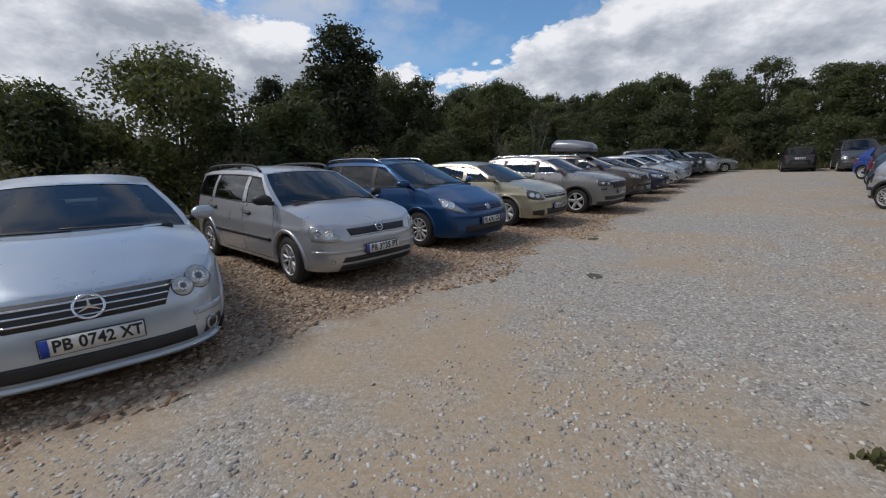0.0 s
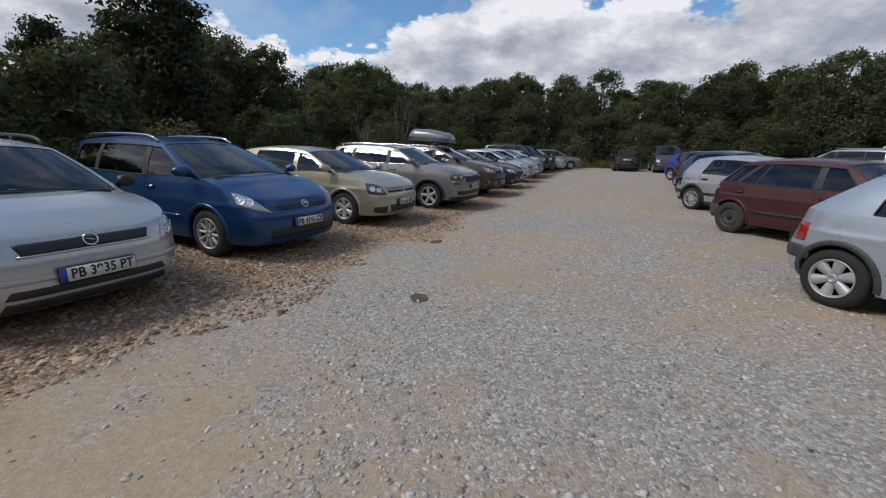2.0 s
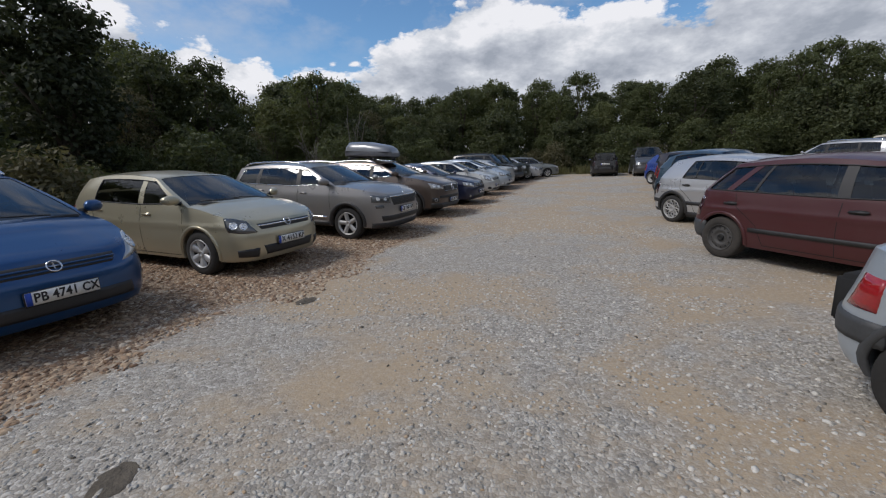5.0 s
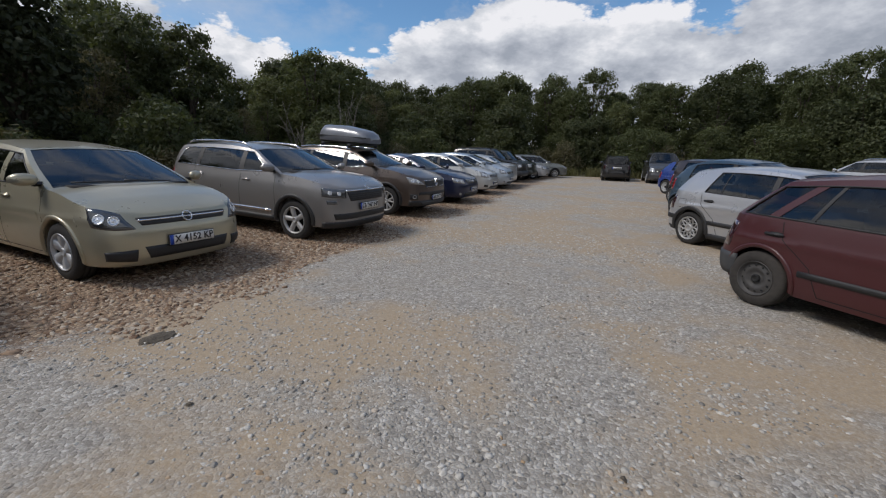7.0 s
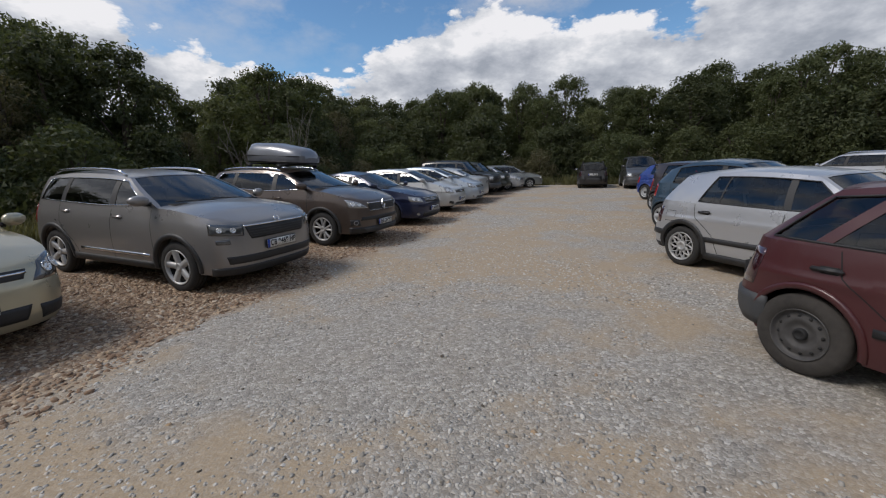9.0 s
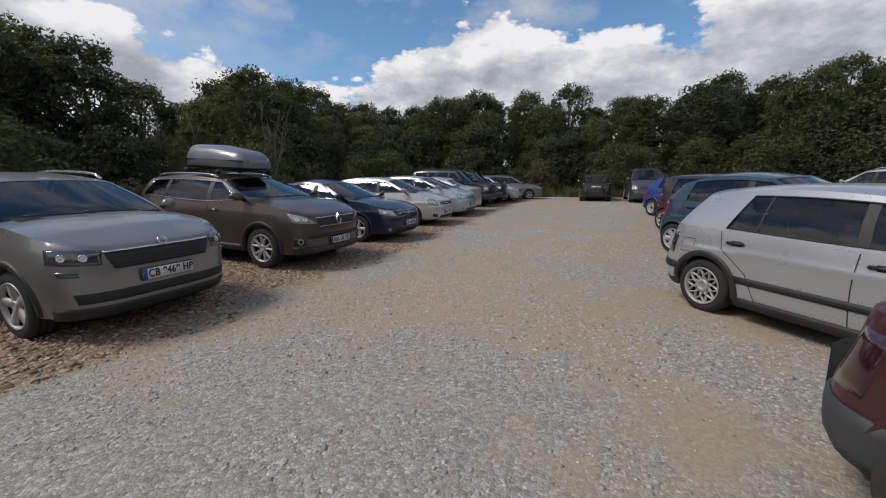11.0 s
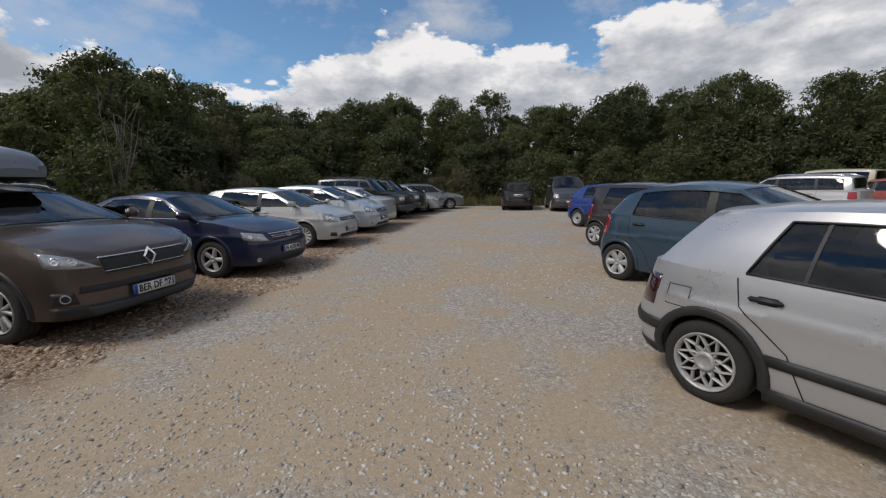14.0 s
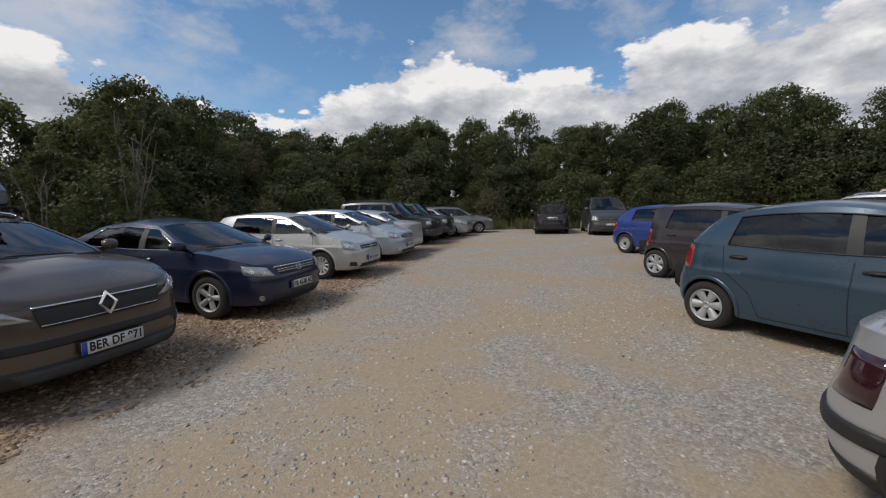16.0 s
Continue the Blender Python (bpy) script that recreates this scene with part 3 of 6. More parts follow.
        if tw:
            for wx in (0.0, -wb):
                vv, ff = [], []
                n = 22
                a0 = math.asin(max(-1, (c["sill"] + 0.03 - R) / sk.ra))
                for k in range(n + 1):
                    a = a0 + (math.pi - 2 * a0) * k / n
                    for rr, off in ((sk.ra - 0.012, -0.02), (sk.ra - 0.012, 0.012), (sk.ra + tw * 0.5, 0.018), (sk.ra + tw, 0.010), (sk.ra + tw, -0.006)):
                        x, z = wx + math.cos(a) * rr, R + math.sin(a) * rr
                        vv.append(sk.at(x, z, side) + Vector((0, side * off, 0)))
                ff = grid_faces(n + 1, 5)
                part("arch_trim", (vv, ff), mt, car)
        # mirror
        mx, mz = x1 - 0.16, sk.top(x1 - 0.2) + 0.09
        my = abs(sk.at(mx, sk.top(mx), 1).y)
        ctr = Vector((mx, side * (my + 0.125), mz + 0.005))
        vv, rings, ring = [], 9, 16
        for i in range(rings):
            u = -1 + 2 * i / (rings - 1)                       # across the car, the outer end rounder
            k = max(0.12, 1 - abs(u) ** (3.2 if u * side < 0 else 2.4)) ** 0.5
            for j in range(ring):
                a = 2 * math.pi * j / ring
                cx_, cz_ = math.cos(a), math.sin(a)
                dx = 0.075 * max(0.0, cx_) ** 0.8 - 0.03 * max(0.0, -cx_) ** 0.4
                vv.append(ctr + Vector((dx * k - 0.035 * (u * side), u * 0.105, 0.066 * math.copysign(abs(cz_) ** 0.8, cz_) * k)))
        ff = [(i * ring + j, i * ring + (j + 1) % ring, (i + 1) * ring + (j + 1) % ring, (i + 1) * ring + j) for i in range(rings - 1) for j in range(ring)]
        ff += [tuple(range(ring)), tuple(range((rings - 1) * ring, rings * ring))]
        mir = part("door_mirror", (vv, ff), c.get("mirrormat", pm), car)
        bmm = bmesh.new()
        bmm.from_mesh(mir.data)
        bmesh.ops.recalc_face_normals(bmm, faces=bmm.faces)
        bmm.to_mesh(mir.data)
        bmm.free()
        part("mirror_arm", box_bm((0.09, 0.12, 0.05), (mx - 0.005, side * (my + 0.01), mz - 0.045), 0.02), PLASTIC, mir)
        part("mirror_glass", box_bm((0.006, 0.13, 0.085), (ctr.x - 0.034, ctr.y, ctr.z), 0.002), CHROME, mir)
        # lamps
        for cor in c.get("head", []):
            lamp = part("headlight", sk.patch([(p * side, z) for p, z in cor], 0.006, 12, 6, 0.03, c.get("headbow", 0.03)), c.get("headmat", LENS), car)
            (a0, z0), (a1, z1_), (a2, z2), (a3, z3) = cor
            for u in c.get("bulbs", (0.3, 0.68)):
                ph = (a0 + a3) / 2 * (1 - u) + (a1 + a2) / 2 * u
                z = (z0 + z3) / 2 * (1 - u) + (z1_ + z2) / 2 * u
                n = sk.out(ph * side, z)
                rr = c.get("bulbr", 0.3) * ((z3 - z0) * (1 - u) + (z2 - z1_) * u)
                vv, ff = lathe([(rr, 0.0), (rr, 0.006), (rr * 0.85, 0.007), (rr * 0.75, 0.002), (rr * 0.3, 0.004), (0.0, 0.010)], 18)
                q = n.to_track_quat("Y", "Z").to_matrix().to_4x4()
                part("reflector", ([q @ Vector(v) + sk.around(ph * side, z) + n * 0.005 for v in vv], ff), LAMP, lamp)
        for cor in c.get("tails", []):
            part("tail_light", sk.patch([(p * side, z) for p, z in cor], 0.008, 9, 6, 0.03), c.get("tailmat", REDLENS), car)
        for ph, z, rr in c.get("fogs", []):
            n = sk.out(ph * side, z)
            q = n.to_track_quat("Y", "Z").to_matrix().to_4x4()
            vv, ff = lathe([(rr * 1.35, -0.004), (rr * 1.3, 0.006), (rr, 0.006), (rr * 0.9, 0.001), (0.0, 0.005)], 16)
            part("fog_lamp", ([q @ Vector(v) + sk.around(ph * side, z) + n * 0.004 for v in vv], ff), LENS, car)
        for cor, mt in c.get("sidepatch", []):
            part("bumper_panel", sk.patch([(p * side, z) for p, z in cor], 0.009, 12, 5, 0.02), mt, car)
    for nm, cor, mt, off in c.get("front", []):
        part(nm, sk.patch(cor, off, 19, 5, 0.03), mt, car)
    for z, ph, h, mt in c.get("bars", []):
        part("grille_bar", sk.patch([(-ph, z - h / 2), (ph, z - h / 2), (ph, z + h / 2), (-ph, z + h / 2)], 0.018, 15, 3, 0.02), mt, car)
    if c.get("badge"):
        z, rr, kind = c["badge"]
        p, n = sk.around(0, z), sk.out(0.0, z)
        p = p + n * 0.016
        q = Matrix.Translation(p) @ n.to_track_quat("Y", "Z").to_matrix().to_4x4()
        vv, ff = lathe([(rr * 0.82, 0.0), (rr * 0.85, 0.008), (rr, 0.008), (rr * 1.02, 0.0)], 24)
        if kind == "diamond":
            vv, ff = lathe([(rr * 0.62, 0.0), (rr * 0.7, 0.012), (rr, 0.008), (rr * 1.02, -0.004)], 4)
            vv = [(v[0] * 0.78, v[1], v[2]) for v in vv]
        b = part("badge", ([q @ Vector(v) for v in vv], ff), CHROME, car, "chrome badge ring", kind != "diamond")
        arms = {"star": (90, 210, 330), "bar": (0, 180), "bolt": (20, 200), "cross": (0, 90, 180, 270)}.get(kind, ())
        for ang in arms:
            a_ = radians(ang)
            d = Vector((math.cos(a_), 0, math.sin(a_))) * rr * 0.9
            e = Vector((-math.sin(a_), 0, math.cos(a_))) * rr * 0.13
            pts = [e, d, -e, Vector((0, 0.012, 0))]
            part("badge_arm", ([q @ (v + Vector((0, 0.003, 0))) for v in pts], [(0, 1, 3), (1, 2, 3), (0, 3, 2)]), CHROME, b, "", False)
    # number plate
    for text, endx, z in c.get("plates", []):
        p = sk.around(0 if endx > 0 else 180, z)
        turn = 90 if endx > 0 else -90
        m = pose(p.x + endx * c.get("plateoff", 0.022), 0, z, 90, 0, turn)
        holder = part("number_plate", box_bm((0.535, 0.122, 0.016), (0, 0, -0.006), 0.004), PLASTIC, car, "white number plate in a black holder")
        holder.matrix_basis = m
        part("plate_face", box_bm((0.52, 0.11, 0.004), (0, 0, 0.0045), 0.0015), PLATEWHITE, holder)
        part("plate_band", box_bm((0.042, 0.108, 0.003), (-0.238, 0, 0.0066), 0.001), PLATEBLUE, holder)
        if text:
            cu = bpy.data.curves.new("plate_text", "FONT")
            cu.body, cu.size, cu.align_x, cu.align_y, cu.extrude = text, 0.108, "CENTER", "CENTER", 0.0008
            cu.offset = 0.0028
            cu.space_character = 1.06
            cu.materials.append(INK)
            o = new("plate_text", cu)
            o.parent = holder
            o.matrix_basis = pose(0.024, 0, 0.0085) @ Matrix.Diagonal((0.50 / (0.062 * len(text)) , 1, 1, 1))
        else:
            for k in range(7):
                part("plate_mark", box_bm((0.034, 0.066, 0.002), (-0.17 + 0.06 * k + (0.02 if k > 1 else 0), 0, 0.0072)), INK, holder, "", False)
    # rails on the roof
    if c.get("rails"):
        h, mt = c["rails"]
        for side in (1, -1):
            xa, xb = x2 - 0.12, x3 + 0.08
            pts = []
            for k in range(19):
                u = k / 18
                x = xa + (xb - xa) * u
                e = side_pt(0, x, 1.0, side)
                lift = h * min(1, min(u, 1 - u) / 0.09) ** 0.6
                pts.append((x, e.y * 0.955, e.z + 0.022 + lift))
            part("roof_rail", tube(pts, 0.019, 8), mt, car, "roof rail")
            if c.get("railposts"):
                for u in (0.35, 0.7):
                    x = xa + (xb - xa) * u
                    e = side_pt(0, x, 1.0, side)
                    part("rail_post", box_bm((0.09, 0.03, h), (x, e.y * 0.955, e.z + 0.02 + h / 2), 0.008), mt, car)
    # wipers
    if c.get("wipers", True):
        for y0, y1_ in ((0.42, -0.12), (-0.05, -0.60)):
            pts = []
            for k in range(7):
                y = y0 + (y1_ - y0) * k / 6
                t = y / (W * 0.43)
                v = 0.03 + 0.05 * k / 6
                s = side_pt(x1, x2, v, 1)
                kk = 1 - t * t
                pts.append((s.x + bf * 1.55 * kk + 0.012, y, s.z + lidf * 0.6 * (1 - abs(t) ** 2.7) + 0.02))
            part("wiper", tube(pts, 0.009, 5), PLASTIC, car)
    tagged(car, c["label"], "car", c.get("group", ""))
    return car


def spec(name, label, pm, L, W, H, wb, fo, R, kind="hatch", hood=0.70, cowl=0.93, belt=0.95, beltr=1.0, sill=0.21, a0=-0.28, a1=-1.02, rear=(0.22, 0.66), doors=4, **more):
    """The dimensions of a car. rear: how far behind the rear axle the roof and the rear window end."""
    x1, x2, x3, x4 = a0, a1, -(wb + rear[0]), -(wb + rear[1])
    xf, xr = fo, -(L - fo)
    c = dict(name=name, label=label, paint=pm, L=L, W=W, H=H, wb=wb, fo=fo, R=R, sill=sill, x1=x1, x2=x2, x3=x3, x4=x4)
    mid = -wb * 0.55
    c["top"] = [(xf, hood - 0.02), (xf - 0.10, hood + 0.015), (xf - 0.4, hood + 0.09 if cowl - hood > 0.15 else hood + 0.06), (x1, cowl), (mid, belt), (x4, beltr), (xr, beltr - (0.02 if kind != "sedan" else 0.05))]
    c["nose"] = [(0.15, -0.10), (0.30, -0.01), (0.42, 0.0), (0.52, -0.005), (0.62, -0.045), (hood, -0.09), (hood + 0.12, -0.16)]
    t = -0.10 if kind != "sedan" else -0.05
    c["tail"] = [(0.18, -0.10), (0.32, -0.015), (0.45, 0.0), (0.58, -0.01), (0.7, t * 0.5), (beltr, t), (beltr + 0.1, t * 1.3)]
    c["roof"] = [(x2 + 0.05, H - 0.125), (x2, H - 0.11), (x2 - 0.45, H - 0.065), ((x2 + x3) / 2, H - 0.055), (x3 + 0.45, H - 0.07), (x3, H - (0.115 if kind != "sedan" else 0.12)), (x3 - 0.05, H - 0.13)]
    bx = -wb * 0.47
    cx = -wb * 0.86
    if kind == "wagon":
        c["pillars"] = [(x1 - 0.20, x2 - 0.06), (bx + 0.05, bx + 0.0), (bx - 0.07, bx - 0.10), (cx - 0.10, cx - 0.06), (cx - 0.20, cx - 0.15), (x4 + 0.25, x3 + 0.18)]
        c["bays"] = "pgbgbgp"
    elif kind == "sedan":
        c["pillars"] = [(x1 - 0.20, x2 - 0.06), (bx + 0.05, bx + 0.0), (bx - 0.07, bx - 0.10), (cx - 0.28, cx + 0.20)]
        c["bays"] = "pgbgp"
    elif kind == "coupe":
        c["pillars"] = [(x1 - 0.20, x2 - 0.06), (bx - 0.25, bx - 0.30), (bx - 0.32, bx - 0.36), (cx - 0.20, cx + 0.25)]
        c["bays"] = "pgbgp"
    else:
        c["pillars"] = [(x1 - 0.20, x2 - 0.06), (bx + 0.05, bx + 0.0), (bx - 0.07, bx - 0.10), (cx - 0.16, cx - 0.08)]
        c["bays"] = "pgbgp"
    d1 = x1 - 0.10
    dz = sill + 0.06
    c["seams"] = [[(d1, cowl - 0.03), (d1 + 0.02, 0.6), (d1 + 0.02, 0.4), (d1 - 0.05, dz)], [(bx, belt - 0.02), (bx - 0.01, 0.6), (bx, dz)],
                  [(cx - 0.20, beltr - 0.02), (cx - 0.16, 0.75), (cx + 0.12, 0.52), (cx + 0.22, dz)], [(d1 - 0.05, dz), (cx + 0.22, dz)]]
    if doors == 2:
        c["seams"][1] = [(bx - 0.27, belt - 0.02), (bx - 0.28, 0.6), (bx - 0.2, dz)]
        c["seams"].pop(2)
    c["handles"] = [(bx + 0.16, belt - 0.11), (cx - 0.02, beltr - 0.13)][:doors // 2]
    c["head"] = [[(26, hood - 0.15), (60, hood - 0.13), (61, hood + 0.01), (30, hood - 0.03)]]
    c["tails"] = [[(112, beltr - 0.34), (140, beltr - 0.34), (138, beltr - 0.06), (113, beltr - 0.08)]]
    c["front"] = [("grille", [(-17, hood - 0.14), (17, hood - 0.14), (19, hood - 0.055), (-19, hood - 0.055)], PLASTIC, 0.006),
                  ("intake", [(-26, 0.26), (26, 0.26), (22, 0.34), (-22, 0.34)], PLASTIC, 0.006)]
    c["bars"] = [(hood - 0.10, 16, 0.012, CHROME)]
    c["badge"] = (hood - 0.095, 0.045, "bar")
    c.update(more)
    lift = c.get("lift", 0.05 if hood < 0.8 and name != "coupe_car" else 0.0)
    up_ = lambda z: z + lift if z > 0.5 else z
    c["head"] = [[(p + (3 if k in (1, 2) else -1), up_(z) + (0.022 if k > 1 else -0.022)) for k, (p, z) in enumerate(cor)] for cor in c["head"]]
    c["front"] = [(n, [(p, up_(z)) for p, z in cor] if n == "grille" else cor, m, o) for n, cor, m, o in c["front"]]
    c["bars"] = [(up_(z), p, h, m) for z, p, h, m in c["bars"]]
    if c.get("badge"):
        c["badge"] = (up_(c["badge"][0]), *c["badge"][1:])
    c["top"] = [(x, z + (lift if x > 0.2 else 0)) for x, z in c["top"]]
    c["nose"] = [(z if z < 0.5 else z + lift, d) for z, d in c["nose"]]
    return c


SILVER = paint("silver_paint", (0.50, 0.51, 0.53), 0.55, 0.10)
SILVER_BLUE = paint("silver_blue_paint", (0.46, 0.52, 0.58), 0.5, 0.08)
SILVER_OLD = paint("old_silver_paint", (0.47, 0.49, 0.50), 0.45, 0.16, 0.38)
BLUE = paint("blue_metallic_paint", (0.004, 0.055, 0.17), 0.5, 0.02)
GOLD = paint("champagne_paint", (0.46, 0.42, 0.30), 0.5, 0.10)
TAUPE = paint("warm_grey_paint", (0.26, 0.25, 0.245), 0.5, 0.08)
BROWN = paint("brown_metallic_paint", (0.085, 0.062, 0.050), 0.4, 0.04)
NAVY = paint("navy_paint", (0.010, 0.016, 0.05), 0.3, 0.02)
WHITESILVER = paint("pale_silver_paint", (0.56, 0.57, 0.56), 0.4, 0.10)
REDPAINT = paint("dark_red_paint", (0.050, 0.003, 0.006), 0.0, 0.03, 0.36)
REDPAINT.node_tree.nodes["Principled BSDF"].inputs["Coat Weight"].default_value = 0.3
TEAL = paint("teal_blue_paint", (0.030, 0.066, 0.105), 0.35, 0.03)
BLACK = paint("black_paint", (0.012, 0.011, 0.012), 0.1, 0.03)
PURPLEBLACK = paint("dark_plum_paint", (0.022, 0.016, 0.022), 0.1, 0.04)
BRIGHTBLUE = paint("bright_blue_paint", (0.012, 0.045, 0.24), 0.2, 0.04)
DARKGREEN = paint("dark_green_paint", (0.016, 0.022, 0.018), 0.2, 0.05)
GREYGREEN = paint("grey_green_paint", (0.17, 0.19, 0.19), 0.45, 0.12)
DARKGREY = paint("dark_grey_paint", (0.045, 0.047, 0.052), 0.3, 0.05)
CREAM = paint("cream_paint", (0.50, 0.46, 0.36), 0.0, 0.15)
BRICKRED = paint("bright_red_paint", (0.30, 0.03, 0.025), 0.0, 0.15)
WHITEPAINTCAR = paint("off_white_paint", (0.62, 0.63, 0.63), 0.1, 0.12)

HEAD, HEAD_IN = -42.0, -91.0
LEFT_ROW, RIGHT_ROW, FAR_ROW = "cars in the nose-out row", "cars in the nose-in row", "cars parked beyond the aisle"


def stand(car, x, y, head, axle_back=0.0, hub_side=0.0, tilt=0.0):
    """Puts the car's front axle axle_back metres ahead of (x, y) and hub_side metres to its left."""
    f = Vector((math.cos(radians(head)), math.sin(radians(head)), 0))
    l = Vector((-f.y, f.x, 0))
    p = Vector((x, y, 0)) + f * axle_back + l * hub_side
    m = p - f * 2.6
    zf, zr = ground_z(p.x, p.y), ground_z(m.x, m.y)
    zl, zs = ground_z((p + m).x / 2 + l.x * 0.75, (p + m).y / 2 + l.y * 0.75), ground_z((p + m).x / 2 - l.x * 0.75, (p + m).y / 2 - l.y * 0.75)
    car.matrix_basis = pose(p.x, p.y, zf, 0, 0, head) @ pose(0, 0, 0, math.degrees(math.atan2(zl - zs, 1.5)), math.degrees(math.atan2(zr - zf, 2.6)), 0)
    return car


def ground_z(x, y):
    """Height of the ground: a long gentle rise along the rows and a low bank under the nose-out row."""
    u = 0.64 * x + 0.77 * y
    d = -0.77 * (x + 1.4) + 0.64 * (y - 5.0)            # metres behind the line of the front wheels
    k = min(1.0, max(0.0, (d + 1.6) / 4.2))
    r = max(0.0, min(u, 60.0) - 11.0)
    return 0.12 * k * k * (3 - 2 * k) * (1 if u < 14 else max(0.3, 1 - (u - 14) / 12)) + 0.0162 * r * r / (r + 1.5)


def by_front_right(c, x, y, head=HEAD):
    return stand(build_car(c), x, y, head, 0.0, c["W"] / 2 - 0.1)


def by_rear_right(c, x, y, head=HEAD_IN):
    return stand(build_car(c), x, y, head, c["wb"], c["W"] / 2 - 0.1)


# nose-out row
clk = spec("coupe_car", "silver two-door coupe with twin round headlights", SILVER_BLUE, 4.64, 1.74, 1.41, 2.715, 0.80, 0.315, "coupe", hood=0.72, cowl=0.93, belt=0.93, beltr=0.95, a0=-0.38, a1=-1.22, rear=(-0.55, 0.28), doors=2,
           front=[("grille", [(-16, 0.535), (16, 0.535), (21, 0.685), (-21, 0.685)], PLASTIC, 0.006), ("intake", [(-32, 0.235), (32, 0.235), (30, 0.33), (-30, 0.33)], PLASTIC, 0.006),
                  ("bumper_lip", [(-58, 0.18), (58, 0.18), (58, 0.205), (-58, 0.205)], SILVER_BLUE, 0.03)],
           bars=[(0.568, 17, 0.011, CHROME), (0.612, 18.5, 0.011, CHROME), (0.652, 20, 0.011, CHROME)], badge=(0.612, 0.086, "star"),
           head=[], fogs=[(45, 0.30, 0.045)], plates=[("PB 0742 XT", 1, 0.42)], sidepatch=[([(37, 0.245), (58, 0.26), (57, 0.34), (40, 0.33)], PLASTIC), ([(30, 0.405), (60, 0.405), (60, 0.45), (30, 0.45)], SILVER_BLUE)],
           wheel="seven", rim=0.23, rib=0.012, lowf=0.17, plateoff=0.02, mirrormat=SILVER_BLUE, group=LEFT_ROW, nose=[(0.15, -0.06), (0.22, 0.0), (0.38, 0.0), (0.45, -0.012), (0.52, -0.03), (0.62, -0.075), (0.70, -0.14), (0.80, -0.24)])
coupe = stand(build_car(clk), -2.80, 3.10, -50)
csk = Skin(clk)
for side in (1, -1):
    for ph, z, rr in ((26.0, 0.625, 0.070), (37.5, 0.662, 0.088)):
        n = (csk.out(ph * side, z) + Vector((0.5, 0, 0.1))).normalized()
        q = n.to_track_quat("Y", "Z").to_matrix().to_4x4()
        base = csk.around(ph * side, z) + n * 0.0
        vv, ff = lathe([(rr * 1.06, -0.05), (rr * 1.06, 0.006), (rr, 0.014)], 28)
        lamp = part("headlight", ([q @ Vector(v) + base for v in vv], ff), PLASTIC, coupe, "round headlight")
        vv, ff = lathe([(rr, 0.012), (rr * 0.9, 0.018), (rr * 0.5, 0.024), (0.0, 0.026)], 28)
        part("headlight_lens", ([q @ Vector(v) + base for v in vv], ff), LENS, lamp)
        vv, ff = lathe([(rr * 0.52, 0.020), (rr * 0.50, 0.028), (rr * 0.40, 0.028), (rr * 0.36, 0.024)], 22)
        part("reflector", ([q @ Vector(v) + base for v in vv], ff), LAMP, lamp)
        vv, ff = lathe([(rr * 0.34, 0.022), (rr * 0.2, 0.029), (0.0, 0.031)], 18)
        part("bulb_lens", ([q @ Vector(v) + base for v in vv], ff), LENS_DARK, lamp)

astra_wagon = spec("estate_car", "silver estate car with black roof rails and mirrors", SILVER, 4.29, 1.71, 1.46, 2.61, 0.80, 0.305, "wagon", hood=0.71, cowl=0.94, belt=0.94, beltr=0.98, a0=-0.22, a1=-0.98, rear=(0.55, 0.76),
                   rails=(0.055, PLASTIC), railposts=True, wheel="split", rim=0.20, mirrormat=PLASTIC, handlemat=PLASTIC, sideglass=GLASS, strips=[(-0.40, -2.25, 0.50, 0.545, PLASTIC)],
                   head=[[(28, 0.555), (62, 0.56), (60, 0.70), (34, 0.665)]], plates=[("PB 3935 PT", 1, 0.455)], plateoff=0.03,
                   front=[("grille", [(-18, 0.585), (18, 0.585), (20, 0.665), (-20, 0.665)], PLASTIC, 0.008), ("intake", [(-30, 0.325), (30, 0.325), (26, 0.385), (-26, 0.385)], PLASTIC, 0.006),
                          ("bumper_strip", [(-64, 0.435), (64, 0.435), (64, 0.475), (-64, 0.475)], SILVER, 0.012), ("lower_lip", [(-34, 0.22), (34, 0.22), (30, 0.295), (-30, 0.295)], PLASTIC, 0.006)],
                   bars=[(0.575, 20, 0.014, SILVER)], badge=(0.635, 0.052, "bolt"), fogs=[(40, 0.35, 0.022)], group=LEFT_ROW, steer=-4, bays="pgpgpgp")
by_front_right(astra_wagon, -1.88, 5.02)

peugeot = spec("tall_estate_car", "blue metallic tall estate car with silver roof rails", BLUE, 4.42, 1.757, 1.54, 2.708, 0.90, 0.315, "wagon", hood=0.73, cowl=1.0, belt=0.97, beltr=1.02, a0=-0.12, a1=-1.12, rear=(0.5, 0.74),
               rails=(0.05, CHROME), wheel="ten", rim=0.205, frontglass=GLASS, head=[[(27, 0.60), (61, 0.69), (64, 0.80), (46, 0.745)]], headbow=0.02, bulbs=(0.45, 0.75), bulbr=0.36, plates=[("PB 4741 CX", 1, 0.475)], plateoff=0.025,
               front=[("grille", [(-19, 0.595), (19, 0.595), (22, 0.68), (-22, 0.68)], PLASTIC, 0.004), ("intake", [(-33, 0.30), (33, 0.30), (30, 0.42), (-30, 0.42)], PLASTIC, 0.006)],
               bars=[(0.615, 20, 0.012, BLUE), (0.645, 21, 0.012, BLUE)], badge=(0.64, 0.055, "cross"), strips=[(-0.45, -2.2, 0.50, 0.53, BLUE)], group=LEFT_ROW,
               nose=[(0.15, -0.10), (0.30, -0.01), (0.42, 0.0), (0.52, -0.005), (0.62, -0.05), (0.73, -0.13), (0.85, -0.25)])
